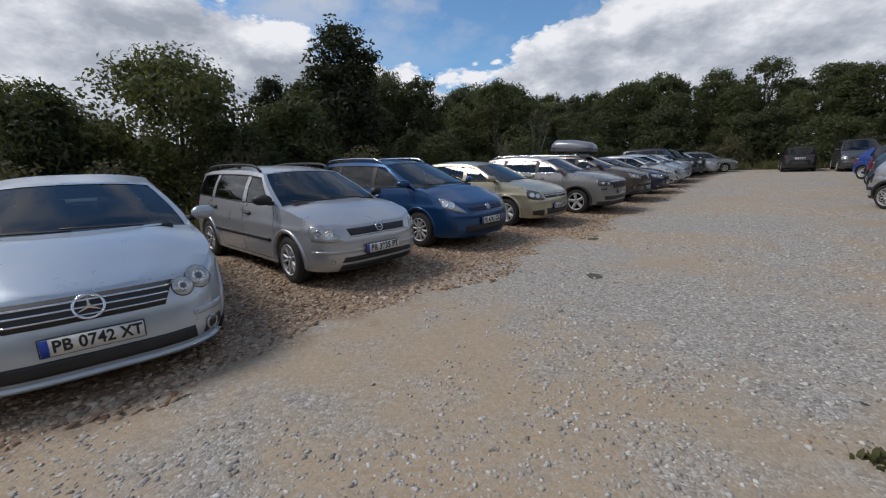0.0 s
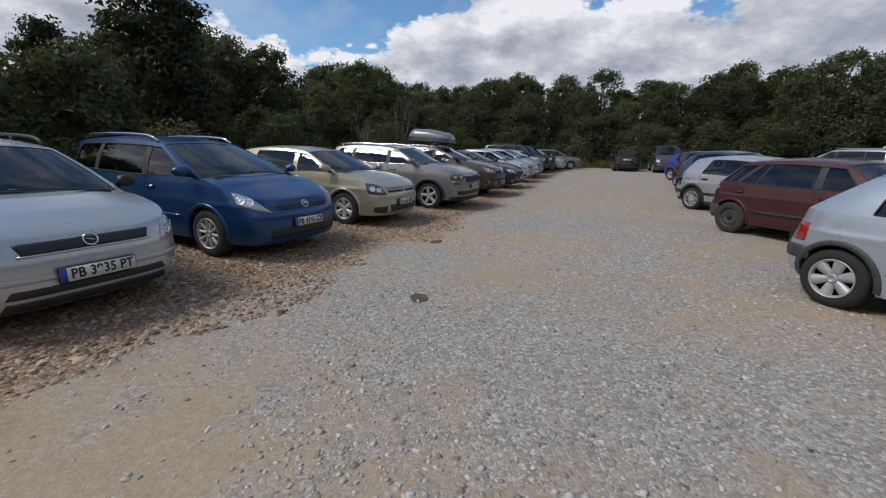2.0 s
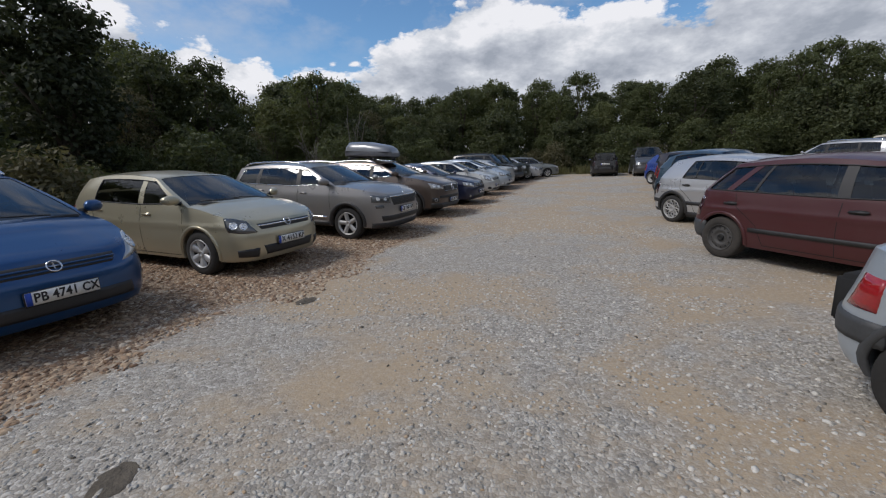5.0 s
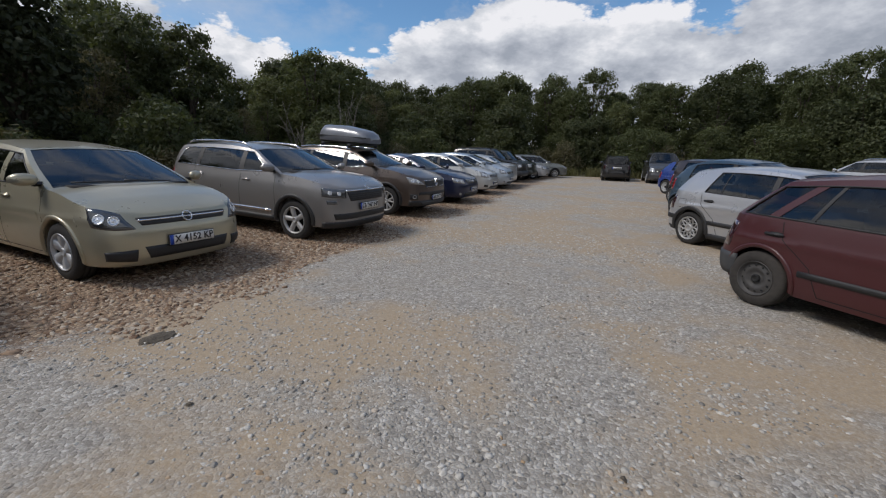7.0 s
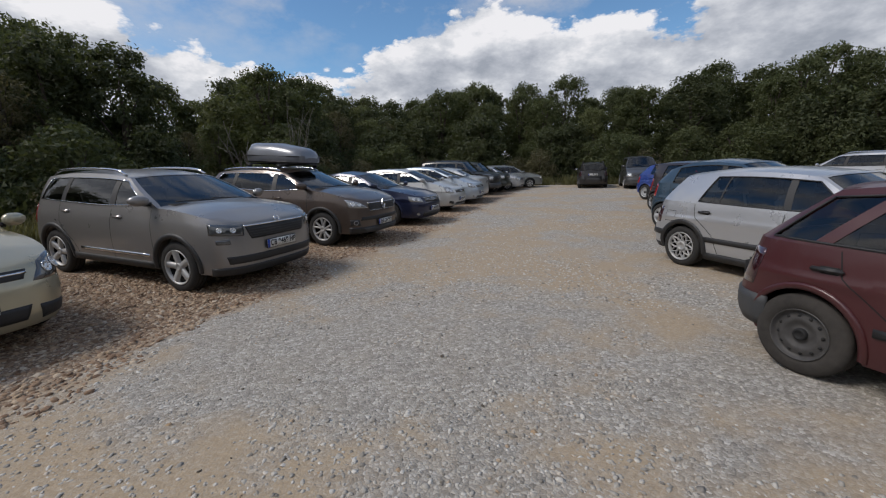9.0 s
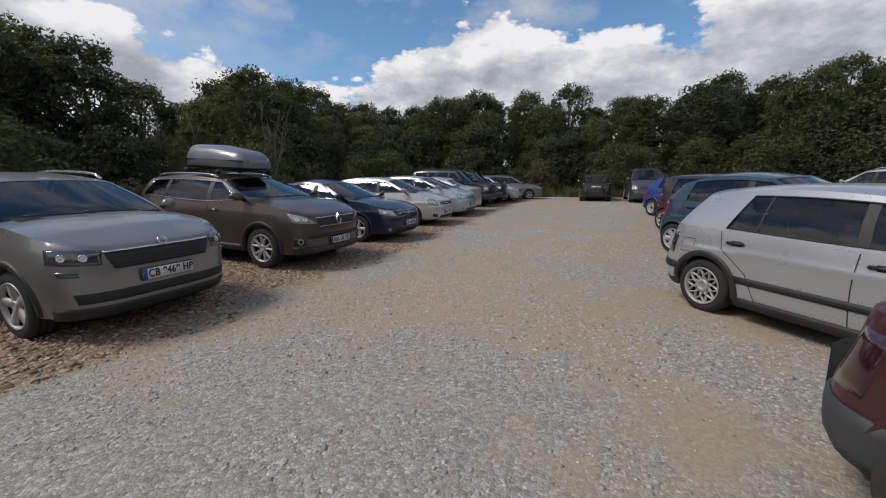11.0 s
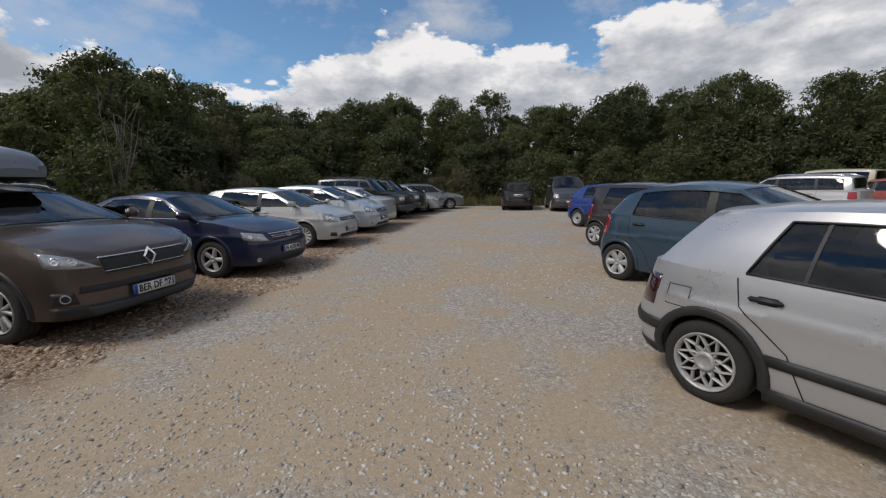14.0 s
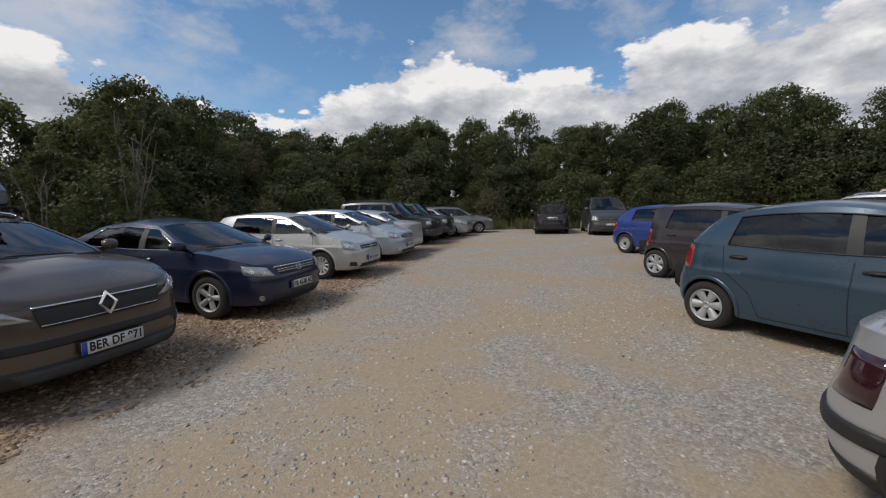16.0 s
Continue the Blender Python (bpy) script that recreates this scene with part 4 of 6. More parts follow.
by_front_right(peugeot, -0.36, 7.07)

astra_hatch = spec("hatchback_car", "champagne gold five-door hatchback", GOLD, 4.25, 1.753, 1.46, 2.614, 0.85, 0.315, "hatch", hood=0.72, cowl=0.96, belt=0.95, beltr=1.0, a0=-0.2, a1=-1.08, rear=(0.18, 0.62),
                   wheel="six", rim=0.205, bays="pgpgp", head=[[(27, 0.585), (60, 0.61), (62, 0.755), (36, 0.70)]], headmat=LENS_DARK, plates=[("X 4152 KP", 1, 0.46)], plateoff=0.022,
                   front=[("grille", [(-21, 0.595), (21, 0.595), (24, 0.675), (-24, 0.675)], PLASTIC, 0.006), ("intake", [(-19, 0.29), (19, 0.29), (22, 0.42), (-22, 0.42)], PLASTIC, 0.006)],
                   bars=[(0.645, 23, 0.016, CHROME)], badge=(0.645, 0.058, "bolt"), sidepatch=[([(29, 0.27), (56, 0.29), (56, 0.385), (27, 0.40)], PLASTIC)], group=LEFT_ROW)
by_front_right(astra_hatch, 1.50, 9.2)

karoq = spec("suv_car", "warm grey SUV with silver roof rails and black lower cladding", TAUPE, 4.38, 1.84, 1.56, 2.64, 0.87, 0.335, "wagon", hood=0.92, cowl=1.08, belt=1.05, beltr=1.10, sill=0.26, a0=-0.32, a1=-1.12, rear=(0.42, 0.68),
             rails=(0.045, CHROME), wheel="five", rim=0.232, archtrim=(0.055, PLASTIC), windowtrim=CHROME, strips=[(-0.42, -2.24, 0.27, 0.37, PLASTIC), (-0.5, -2.0, 0.43, 0.475, CHROME)],
             head=[[(26, 0.775), (60, 0.80), (60, 0.895), (25, 0.87)]], headmat=LENS_DARK, headbow=0.0, bulbr=0.25, plates=[("CB 9469 HP", 1, 0.60)], plateoff=0.025,
             front=[("grille", [(-18, 0.70), (18, 0.70), (23, 0.86), (-23, 0.86)], PLASTIC, 0.01), ("intake", [(-44, 0.40), (44, 0.40), (47, 0.50), (-47, 0.50)], PLASTIC, 0.006), ("bumper_skirt", [(-64, 0.25), (64, 0.25), (64, 0.36), (-64, 0.36)], PLASTIC, 0.012)],
             bars=[(0.868, 24, 0.016, CHROME)] + [(0.725 + 0.032 * k, 18 + k, 0.006, GREYPLASTIC) for k in range(4)], badge=(0.905, 0.045, "bar"), sidepatch=[([(40, 0.66), (56, 0.66), (57, 0.715), (41, 0.72)], LENS_DARK)], group=LEFT_ROW,
             nose=[(0.15, -0.12), (0.30, -0.03), (0.45, 0.0), (0.62, 0.0), (0.78, -0.015), (0.90, -0.045), (1.0, -0.14)],
             side=[(0.2, 0.95), (0.4, 0.985), (0.7, 1.0), (0.88, 0.985), (0.98, 0.955), (1.1, 0.91)])
by_front_right(karoq, 3.74, 11.2)

kadjar = spec("suv_car", "brown metallic SUV carrying a grey roof box", BROWN, 4.45, 1.836, 1.56, 2.646, 0.90, 0.345, "wagon", hood=0.92, cowl=1.10, belt=1.05, beltr=1.14, sill=0.26, a0=-0.26, a1=-1.12, rear=(0.36, 0.68),
              rails=(0.03, CHROME), wheel="split", rim=0.235, archtrim=(0.05, PLASTIC), windowtrim=CHROME, strips=[(-0.42, -2.24, 0.27, 0.38, PLASTIC)],
              head=[[(22, 0.79), (58, 0.82), (62, 0.925), (40, 0.865)]], headbow=0.01, plates=[("BER DF 971", 1, 0.465)], plateoff=0.03, badge=(0.80, 0.105, "diamond"),
              front=[("grille", [(-19, 0.70), (19, 0.70), (22, 0.86), (-22, 0.86)], PLASTIC, 0.008), ("intake", [(-40, 0.53), (40, 0.53), (38, 0.60), (-38, 0.60)], PLASTIC, 0.006), ("bumper_skirt", [(-62, 0.27), (62, 0.27), (62, 0.40), (-62, 0.40)], PLASTIC, 0.012), ("skid_plate", [(-30, 0.29), (30, 0.29), (36, 0.38), (-36, 0.38)], GREYPLASTIC, 0.024)],
              bars=[(0.862, 22, 0.012, CHROME), (0.72, 19, 0.008, CHROME)], fogs=[(50, 0.49, 0.035)], sidepatch=[([(40, 0.43), (60, 0.43), (60, 0.55), (43, 0.55)], PLASTIC)], group=LEFT_ROW,
              nose=[(0.15, -0.12), (0.30, -0.03), (0.45, 0.0), (0.58, 0.0), (0.78, -0.02), (0.90, -0.06), (1.0, -0.16)],
              side=[(0.2, 0.95), (0.4, 0.985), (0.7, 1.0), (0.88, 0.985), (0.98, 0.955), (1.1, 0.91)])
kad = by_front_right(kadjar, 5.70, 13.68)


def roof_box(at):
    """A long roof box with a rounded lid on two cross bars."""
    thing = new("roof_box", None)
    L, W = 1.62, 0.80
    verts, rows = [], []
    prof = [(0.94, 0.0), (1.0, 0.03), (1.0, 0.14), (0.97, 0.22), (0.90, 0.29), (0.75, 0.36), (0.5, 0.395), (0.2, 0.41), (0.0, 0.412)]
    stations = [0.0, 0.01, 0.04, 0.10, 0.2, 0.35, 0.5, 0.65, 0.78, 0.88, 0.95, 0.985, 1.0]
    for s in stations:
        k = (1 - abs(2 * s - 1) ** 5) ** 0.45
        hgt = (0.72 + 0.28 * min(1, (1 - s) / 0.5)) if s > 0.5 else 1.0
        hgt *= min(1.0, 0.35 + 3.0 * min(s, 1 - s) ** 0.6)
        for y, z in prof + [(-y, z) for y, z in prof[-2::-1]]:
            verts.append((s * L - L / 2, y * W / 2 * (0.55 + 0.45 * k), 0.03 + z * (hgt if z > 0.15 else 1)))
    n = len(prof) * 2 - 1
    faces = grid_faces(len(stations), n) + [tuple(range(n)), tuple(range(len(verts) - n, len(verts)))[::-1]] + [(i * n, (i + 1) * n, (i + 1) * n + n - 1, i * n + n - 1) for i in range(len(stations) - 1)]
    lid = part("lid", (verts, faces), BOXGREY, thing)
    lid.data.set_sharp_from_angle(angle=radians(40))
    part("seam_band", box_bm((L * 0.93, W * 1.003, 0.02), (0, 0, 0.155), 0.006), PLASTIC, thing, "dark band round the box")
    part("base_tray", box_bm((L * 0.9, W * 0.85, 0.05), (0, 0, 0.025), 0.015), PLASTIC, thing)
    for x in (-0.42, 0.42):
        part("cross_bar", box_bm((0.06, 1.22, 0.03), (x, 0, -0.025), 0.01), PLASTIC, thing)
        for y in (-0.58, 0.58):
            part("bar_foot", box_bm((0.11, 0.06, 0.085), (x, y, -0.055), 0.015), PLASTIC, thing)
    thing.matrix_basis = at
    return tagged(thing, "grey plastic roof box strapped on two black cross bars", "roof box")


roof_box(kad.matrix_basis @ pose(-1.75, 0.05, 1.66, 0, 2, 0))

accord = spec("saloon_car", "dark navy blue four-door saloon", NAVY, 4.67, 1.76, 1.43, 2.67, 0.93, 0.318, "sedan", hood=0.72, cowl=0.95, belt=0.95, beltr=1.0, a0=-0.26, a1=-1.12, rear=(-0.42, 0.30), wheel="five", rim=0.21, windowtrim=CHROME,
              head=[[(25, 0.595), (60, 0.63), (61, 0.715), (32, 0.675)]], headbow=0.005, plates=[("PB 4538 AC", 1, 0.45)], badge=(0.64, 0.055, "bar"), bars=[(0.69, 22, 0.014, CHROME), (0.62, 18, 0.01, CHROME), (0.65, 19, 0.01, CHROME)],
              front=[("grille", [(-16, 0.575), (16, 0.575), (21, 0.685), (-21, 0.685)], PLASTIC, 0.008), ("intake", [(-30, 0.26), (30, 0.26), (28, 0.36), (-28, 0.36)], PLASTIC, 0.006)], fogs=[(45, 0.32, 0.03)], group=LEFT_ROW)
by_front_right(accord, 7.57, 15.9)
corolla = spec("hatchback_car", "pale silver hatchback with a large headlight", WHITESILVER, 4.18, 1.71, 1.475, 2.60, 0.84, 0.308, "hatch", hood=0.74, cowl=0.98, belt=0.97, beltr=1.02, a0=-0.1, a1=-1.02, rear=(0.15, 0.6), wheel="cover", rim=0.2,
               head=[[(28, 0.60), (58, 0.64), (62, 0.79), (36, 0.73)]], plates=[("", 1, 0.44)], group=LEFT_ROW, sidepatch=[([(34, 0.29), (54, 0.31), (52, 0.39), (36, 0.38)], PLASTIC)])
by_front_right(corolla, 9.55, 18.4)
auris = spec("hatchback_car", "light silver hatchback with sloping bonnet", SILVER_BLUE, 4.22, 1.76, 1.515, 2.60, 0.88, 0.315, "hatch", hood=0.76, cowl=1.02, belt=0.99, beltr=1.05, a0=0.0, a1=-1.05, rear=(0.15, 0.6), wheel="cover", rim=0.2,
             head=[[(26, 0.63), (58, 0.68), (62, 0.80), (38, 0.745)]], plates=[("", 1, 0.46)], group=LEFT_ROW, fogs=[(44, 0.34, 0.03)])
by_front_right(auris, 11.3, 20.6)
silver_tail = spec("saloon_car", "silver saloon parked nose-in with red tail lights", WHITESILVER, 4.6, 1.78, 1.46, 2.7, 0.9, 0.31, "sedan", a0=-0.25, a1=-1.1, rear=(-0.3, 0.35), beltr=1.02, wheel="five", rim=0.2, group=LEFT_ROW,
                   tails=[[(118, 0.70), (150, 0.72), (150, 0.85), (116, 0.86)]])
stand(build_car(silver_tail), 10.6, 24.4, HEAD + 180)
dark_suv = spec("suv_car", "black tall SUV with a dusty grille", BLACK, 4.5, 1.85, 1.78, 2.65, 0.85, 0.36, "wagon", hood=0.98, cowl=1.12, belt=1.14, beltr=1.2, sill=0.36, a0=-0.4, a1=-0.95, rear=(0.6, 0.75), wheel="five", rim=0.22, rails=(0.05, PLASTIC), group=LEFT_ROW,
                head=[[(34, 0.82), (56, 0.82), (58, 0.93), (34, 0.93)]], front=[("grille", [(-26, 0.78), (26, 0.78), (27, 0.93), (-27, 0.93)], PLASTIC, 0.008), ("bumper_skirt", [(-62, 0.40), (62, 0.40), (62, 0.62), (-62, 0.62)], GREYPLASTIC, 0.02)], bars=[], archtrim=(0.05, PLASTIC))
by_front_right(dark_suv, 14.1, 24.3)
dark_suv2 = spec("suv_car", "dark green off-road car", DARKGREEN, 4.4, 1.8, 1.72, 2.6, 0.8, 0.35, "wagon", hood=0.96, cowl=1.1, belt=1.1, beltr=1.15, sill=0.36, a0=-0.4, a1=-0.95, rear=(0.55, 0.7), wheel="five", rim=0.22, group=LEFT_ROW,
                 head=[[(34, 0.80), (56, 0.80), (58, 0.91), (34, 0.91)]], archtrim=(0.05, PLASTIC))
by_front_right(dark_suv2, 15.6, 25.8)
small_silver = spec("hatchback_car", "silver hatchback with a dark grille", SILVER, 4.1, 1.72, 1.45, 2.5, 0.82, 0.3, "hatch", group=LEFT_ROW, wheel="cover", rim=0.19)
by_front_right(small_silver, 17.2, 27.0)
end_wagon = spec("estate_car", "grey-green estate car with chrome window trim", GREYGREEN, 4.6, 1.77, 1.47, 2.65, 0.92, 0.31, "wagon", hood=0.70, cowl=0.93, belt=0.94, beltr=0.99, rear=(0.45, 0.75), wheel="seven", rim=0.2, windowtrim=CHROME, group=LEFT_ROW)
by_front_right(end_wagon, 19.5, 28.2, -20)

# far end
mid_car = spec("hatchback_car", "black hatchback parked with its tail to the aisle", BLACK, 3.95, 1.66, 1.52, 2.5, 0.78, 0.3, "wagon", hood=0.78, cowl=0.98, belt=0.99, beltr=1.02, rear=(0.45, 0.62), rails=(0.04, PLASTIC), wheel="five", rim=0.19, group=FAR_ROW,
               tails=[[(118, 0.72), (138, 0.72), (136, 1.0), (118, 1.0)]], plates=[("", -1, 0.80)], vrear=(0.05, 0.85), sidepatch=[], tailmat=DARKRED)
stand(build_car(mid_car), 21.5, 24.6, 53, 3.2)
van = spec("compact_van", "dark grey compact van with silver headlights", DARKGREY, 4.2, 1.79, 1.78, 2.68, 0.85, 0.315, "wagon", hood=0.86, cowl=1.12, belt=1.08, beltr=1.1, a0=-0.1, a1=-0.9, rear=(0.6, 0.68), wheel="cover", rim=0.2, group=FAR_ROW,
           head=[[(26, 0.70), (58, 0.70), (60, 0.88), (32, 0.84)]], plates=[("", 1, 0.5)])
stand(build_car(van), 22.8, 22.2, 232, -0.85)

# nose-in row
saxo = spec("hatchback_car", "silver-grey three-door hatchback with dark bumper band", SILVER_BLUE, 3.72, 1.60, 1.37, 2.385, 0.72, 0.285, "hatch", hood=0.68, cowl=0.88, belt=0.88, beltr=0.92, a0=-0.3, a1=-0.95, rear=(-0.05, 0.5), doors=2, wheel="six", rim=0.19,
            tails=[[(112, 0.60), (133, 0.60), (131, 0.79), (114, 0.78)]], strips=[(-0.4, -2.0, 0.42, 0.50, GREYPLASTIC)], front=[("rear_bumper", [(107, 0.42), (253, 0.42), (253, 0.55), (107, 0.55)], GREYPLASTIC, 0.016)], archtrim=(0.04, GREYPLASTIC), group=RIGHT_ROW)
by_rear_right(saxo, 5.74, 3.62)
tipo = spec("hatchback_car", "dusty dark red five-door hatchback on steel wheels", REDPAINT, 3.96, 1.70, 1.42, 2.54, 0.78, 0.295, "hatch", hood=0.70, cowl=0.90, belt=0.90, beltr=0.94, a0=-0.3, a1=-0.98, rear=(0.0, 0.52), wheel="dark", rim=0.185, handlemat=PLASTIC, mirrormat=REDPAINT,
            strips=[(-0.4, -2.15, 0.43, 0.485, PLASTIC)], front=[("rear_bumper", [(107, 0.27), (253, 0.27), (253, 0.51), (107, 0.51)], GREYPLASTIC, 0.02)], tails=[[(117, 0.58), (138, 0.58), (137, 0.86), (117, 0.86)]], tailmat=DARKRED, group=RIGHT_ROW,
            bays="pgbgbgpgp")
tipo["pillars"] = [(-0.60, -1.03), (-1.14, -1.19), (-1.26, -1.29), (-2.15, -1.99), (-2.19, -2.02), (-2.48, -2.10), (-2.59, -2.20), (-2.93, -2.50)]
tipo["handles"] = [(-1.03, 0.79), (-2.43, 0.79)]
by_rear_right(tipo, 8.54, 6.87)
golf = spec("hatchback_car", "silver five-door hatchback with black trim strips and lattice alloy wheels", SILVER, 4.02, 1.695, 1.425, 2.475, 0.82, 0.295, "hatch", hood=0.72, cowl=0.91, belt=0.91, beltr=0.95, a0=-0.3, a1=-0.98, rear=(0.15, 0.55), wheel="bbs", rim=0.208, handlemat=PLASTIC,
            strips=[(-0.36, -2.12, 0.42, 0.49, PLASTIC), (-0.36, -2.12, 0.17, 0.27, PLASTIC)], front=[("rear_bumper", [(107, 0.43), (253, 0.43), (253, 0.51), (107, 0.51)], PLASTIC, 0.02), ("rear_skirt", [(110, 0.23), (250, 0.23), (250, 0.30), (110, 0.29)], PLASTIC, 0.012)],
            tails=[[(115, 0.61), (142, 0.61), (140, 0.85), (115, 0.85)]], tailmat=DARKRED, archtrim=(0.055, PLASTIC), group=RIGHT_ROW)
golf["pillars"] = [(-0.50, -1.03), (-1.12, -1.17), (-1.20, -1.25), (-1.98, -1.93), (-2.0, -1.95), (-2.30, -2.10)]
golf["bays"] = "pgbgbgp"
golf_car = by_rear_right(golf, 10.58, 9.54)
gsk = Skin(golf)
for pts in ([(-2.615, 0.655), (-2.805, 0.655)], [(-2.615, 0.805), (-2.805, 0.805)], [(-2.615, 0.655), (-2.615, 0.805)], [(-2.805, 0.655), (-2.805, 0.805)]):
    part("flap_gap", gsk.line(pts, -1, 0.003), SEAM, golf_car)
yaris = spec("hatchback_car", "teal blue small hatchback with silver wheel covers", TEAL, 3.75, 1.695, 1.53, 2.46, 0.74, 0.29, "hatch", hood=0.78, cowl=1.02, belt=0.99, beltr=1.04, a0=0.0, a1=-0.95, rear=(0.02, 0.52), wheel="six", rim=0.195, handlemat=PLASTIC, tails=[[(114, 0.72), (130, 0.74), (128, 1.02), (115, 1.0)]], group=RIGHT_ROW)
yaris["roof"] = [(-0.90, 1.42), (-0.95, 1.425), (-1.40, 1.475), (-1.75, 1.475), (-2.10, 1.435), (-2.48, 1.33), (-2.53, 1.31)]
by_rear_right(yaris, 13.12, 12.19)
blackhatch = spec("hatchback_car", "dark plum small hatchback with silver wheel covers", PURPLEBLACK, 3.55, 1.62, 1.50, 2.37, 0.72, 0.285, "hatch", hood=0.78, cowl=0.98, belt=0.97, beltr=1.02, a0=0.0, a1=-0.9, rear=(0.3, 0.5), wheel="six", rim=0.19, tails=[[(114, 0.62), (128, 0.64), (126, 0.98), (115, 0.98)]], group=RIGHT_ROW)
by_rear_right(blackhatch, 15.6, 14.7)
bluehatch = spec("hatchback_car", "bright blue hatchback with steel wheels", BRIGHTBLUE, 3.9, 1.64, 1.44, 2.47, 0.75, 0.295, "hatch", beltr=0.98, rear=(0.0, 0.55), wheel="steel", rim=0.19, group=RIGHT_ROW)
by_rear_right(bluehatch, 18.36, 17.74)

# cars beyond the nose-in row
suv_far = spec("estate_car", "silver estate car with roof rails", SILVER, 4.7, 1.8, 1.60, 2.75, 0.9, 0.32, "wagon", hood=0.82, cowl=1.02, belt=1.02, beltr=1.06, rear=(0.6, 0.8), rails=(0.05, CHROME), wheel="five", rim=0.21, group=FAR_ROW, tails=[[(112, 0.75), (135, 0.75), (133, 1.02), (113, 1.0)]])
stand(build_car(suv_far), 26.9, 16.6, 89, 0)
red_far = spec("hatchback_car", "bright red hatchback in the far row", BRICKRED, 3.9, 1.65, 1.45, 2.45, 0.78, 0.295, "hatch", group=FAR_ROW, wheel="steel", rim=0.19)
stand(build_car(red_far), 30.0, 14.6, 89, 0)
jeep_far = spec("off_road_car", "cream coloured boxy off-road car", CREAM, 4.2, 1.7, 1.85, 2.5, 0.7, 0.35, "wagon", hood=1.0, cowl=1.1, belt=1.12, beltr=1.14, sill=0.38, a0=-0.5, a1=-0.8, rear=(0.7, 0.8), group=FAR_ROW, wheel="steel", rim=0.2)
stand(build_car(jeep_far), 33.0, 17.4, 89, 0)


# ---- ground ----
def gravel_material():
    m, t, p = material("gravel_ground")
    pos = node(t, "ShaderNodeTexCoord").outputs["Object"]
    big = node(t, "ShaderNodeTexNoise", {"Vector": pos, "Scale": 0.42, "Detail": 5.0, "Roughness": 0.55, "Distortion": 0.6}).outputs[0]
    mid = node(t, "ShaderNodeTexNoise", {"Vector": pos, "Scale": 2.3, "Detail": 5.0, "Roughness": 0.6}).outputs[0]
    fine = node(t, "ShaderNodeTexNoise", {"Vector": pos, "Scale": 120.0, "Detail": 3.0}).outputs[0]
    stone = node(t, "ShaderNodeTexVoronoi", {"Vector": pos, "Scale": 42.0, "Randomness": 1.0})
    edge = node(t, "ShaderNodeTexVoronoi", {"Vector": pos, "Scale": 42.0, "Randomness": 1.0}, feature="DISTANCE_TO_EDGE").outputs[0]
    small = node(t, "ShaderNodeTexVoronoi", {"Vector": pos, "Scale": 95.0, "Randomness": 1.0})
    grey = node(t, "ShaderNodeSeparateColor", {0: stone.outputs["Color"]}).outputs[0]
    hue = node(t, "ShaderNodeSeparateColor", {0: stone.outputs["Color"]}).outputs[1]
    grey2 = node(t, "ShaderNodeSeparateColor", {0: small.outputs["Color"]}).outputs[0]
    pale = ramp(t, grey, [(0.0, (0.235, 0.215, 0.185)), (0.35, (0.335, 0.31, 0.27)), (0.8, (0.435, 0.405, 0.355)), (1.0, (0.56, 0.53, 0.48))])
    pale = blend(t, 0.45, pale, ramp(t, grey2, [(0.0, 0.7), (1.0, 1.3)]), "MULTIPLY")
    pale = blend(t, ramp(t, edge, [(0.0, 0.45), (0.10, 0.0)]), pale, (0.22, 0.185, 0.145))
    brown = ramp(t, hue, [(0.0, (0.15, 0.085, 0.05)), (0.5, (0.31, 0.21, 0.135)), (0.85, (0.44, 0.33, 0.22)), (1.0, (0.54, 0.46, 0.36))])
    brown = blend(t, ramp(t, edge, [(0.0, 0.8), (0.14, 0.0)]), brown, (0.075, 0.05, 0.035))
    sand = blend(t, fine, (0.31, 0.222, 0.132), (0.47, 0.36, 0.235))
    sand = blend(t, ramp(t, grey2, [(0.55, 0.0), (0.9, 0.6)]), sand, (0.42, 0.36, 0.28))
    sand = blend(t, 0.5, sand, ramp(t, node(t, "ShaderNodeTexNoise", {"Vector": pos, "Scale": 28.0, "Detail": 5.0, "Roughness": 0.7}).outputs[0], [(0.3, 0.6), (0.7, 1.35)]), "MULTIPLY")
    # strip of brown stones under the nose-out row, behind a wavy line
    s = node(t, "ShaderNodeSeparateXYZ", {0: pos})
    d = maths(t, "ADD", maths(t, "MULTIPLY", s.outputs[0], -0.77), maths(t, "MULTIPLY", s.outputs[1], 0.64))
    d = maths(t, "ADD", d, maths(t, "MULTIPLY", maths(t, "SUBTRACT", mid, 0.5), 1.6))
    d = maths(t, "ADD", d, maths(t, "MULTIPLY", maths(t, "SUBTRACT", big, 0.5), 1.2))
    strip = ramp(t, maths(t, "DIVIDE", d, 8.0), [(0.365, 0.0), (0.425, 1.0)])
    # worn sandy ground at the entrance and along the upper aisle
    along = maths(t, "ADD", maths(t, "MULTIPLY", s.outputs[0], 0.64), maths(t, "MULTIPLY", s.outputs[1], 0.77))
    worn = ramp(t, maths(t, "DIVIDE", along, 40.0), [(0.05, 0.9), (0.10, 0.0), (0.24, 0.0), (0.36, 0.7), (0.46, 0.35), (0.60, 0.1)])
    sandy = maths(t, "ADD", maths(t, "MULTIPLY", big, 0.7), maths(t, "MULTIPLY", mid, 0.3))
    sandy = ramp(t, maths(t, "ADD", sandy, maths(t, "MULTIPLY", worn, 0.078)), [(0.47, 0.0), (0.58, 0.9)])
    cover = blend(t, sandy, pale, sand)
    cover = blend(t, strip, cover, brown)
    dust = blend(t, ramp(t, mid, [(0.4, 0.0), (0.8, 0.3)]), cover, (0.38, 0.315, 0.225))
    put(t, p.inputs["Base Color"], dust)
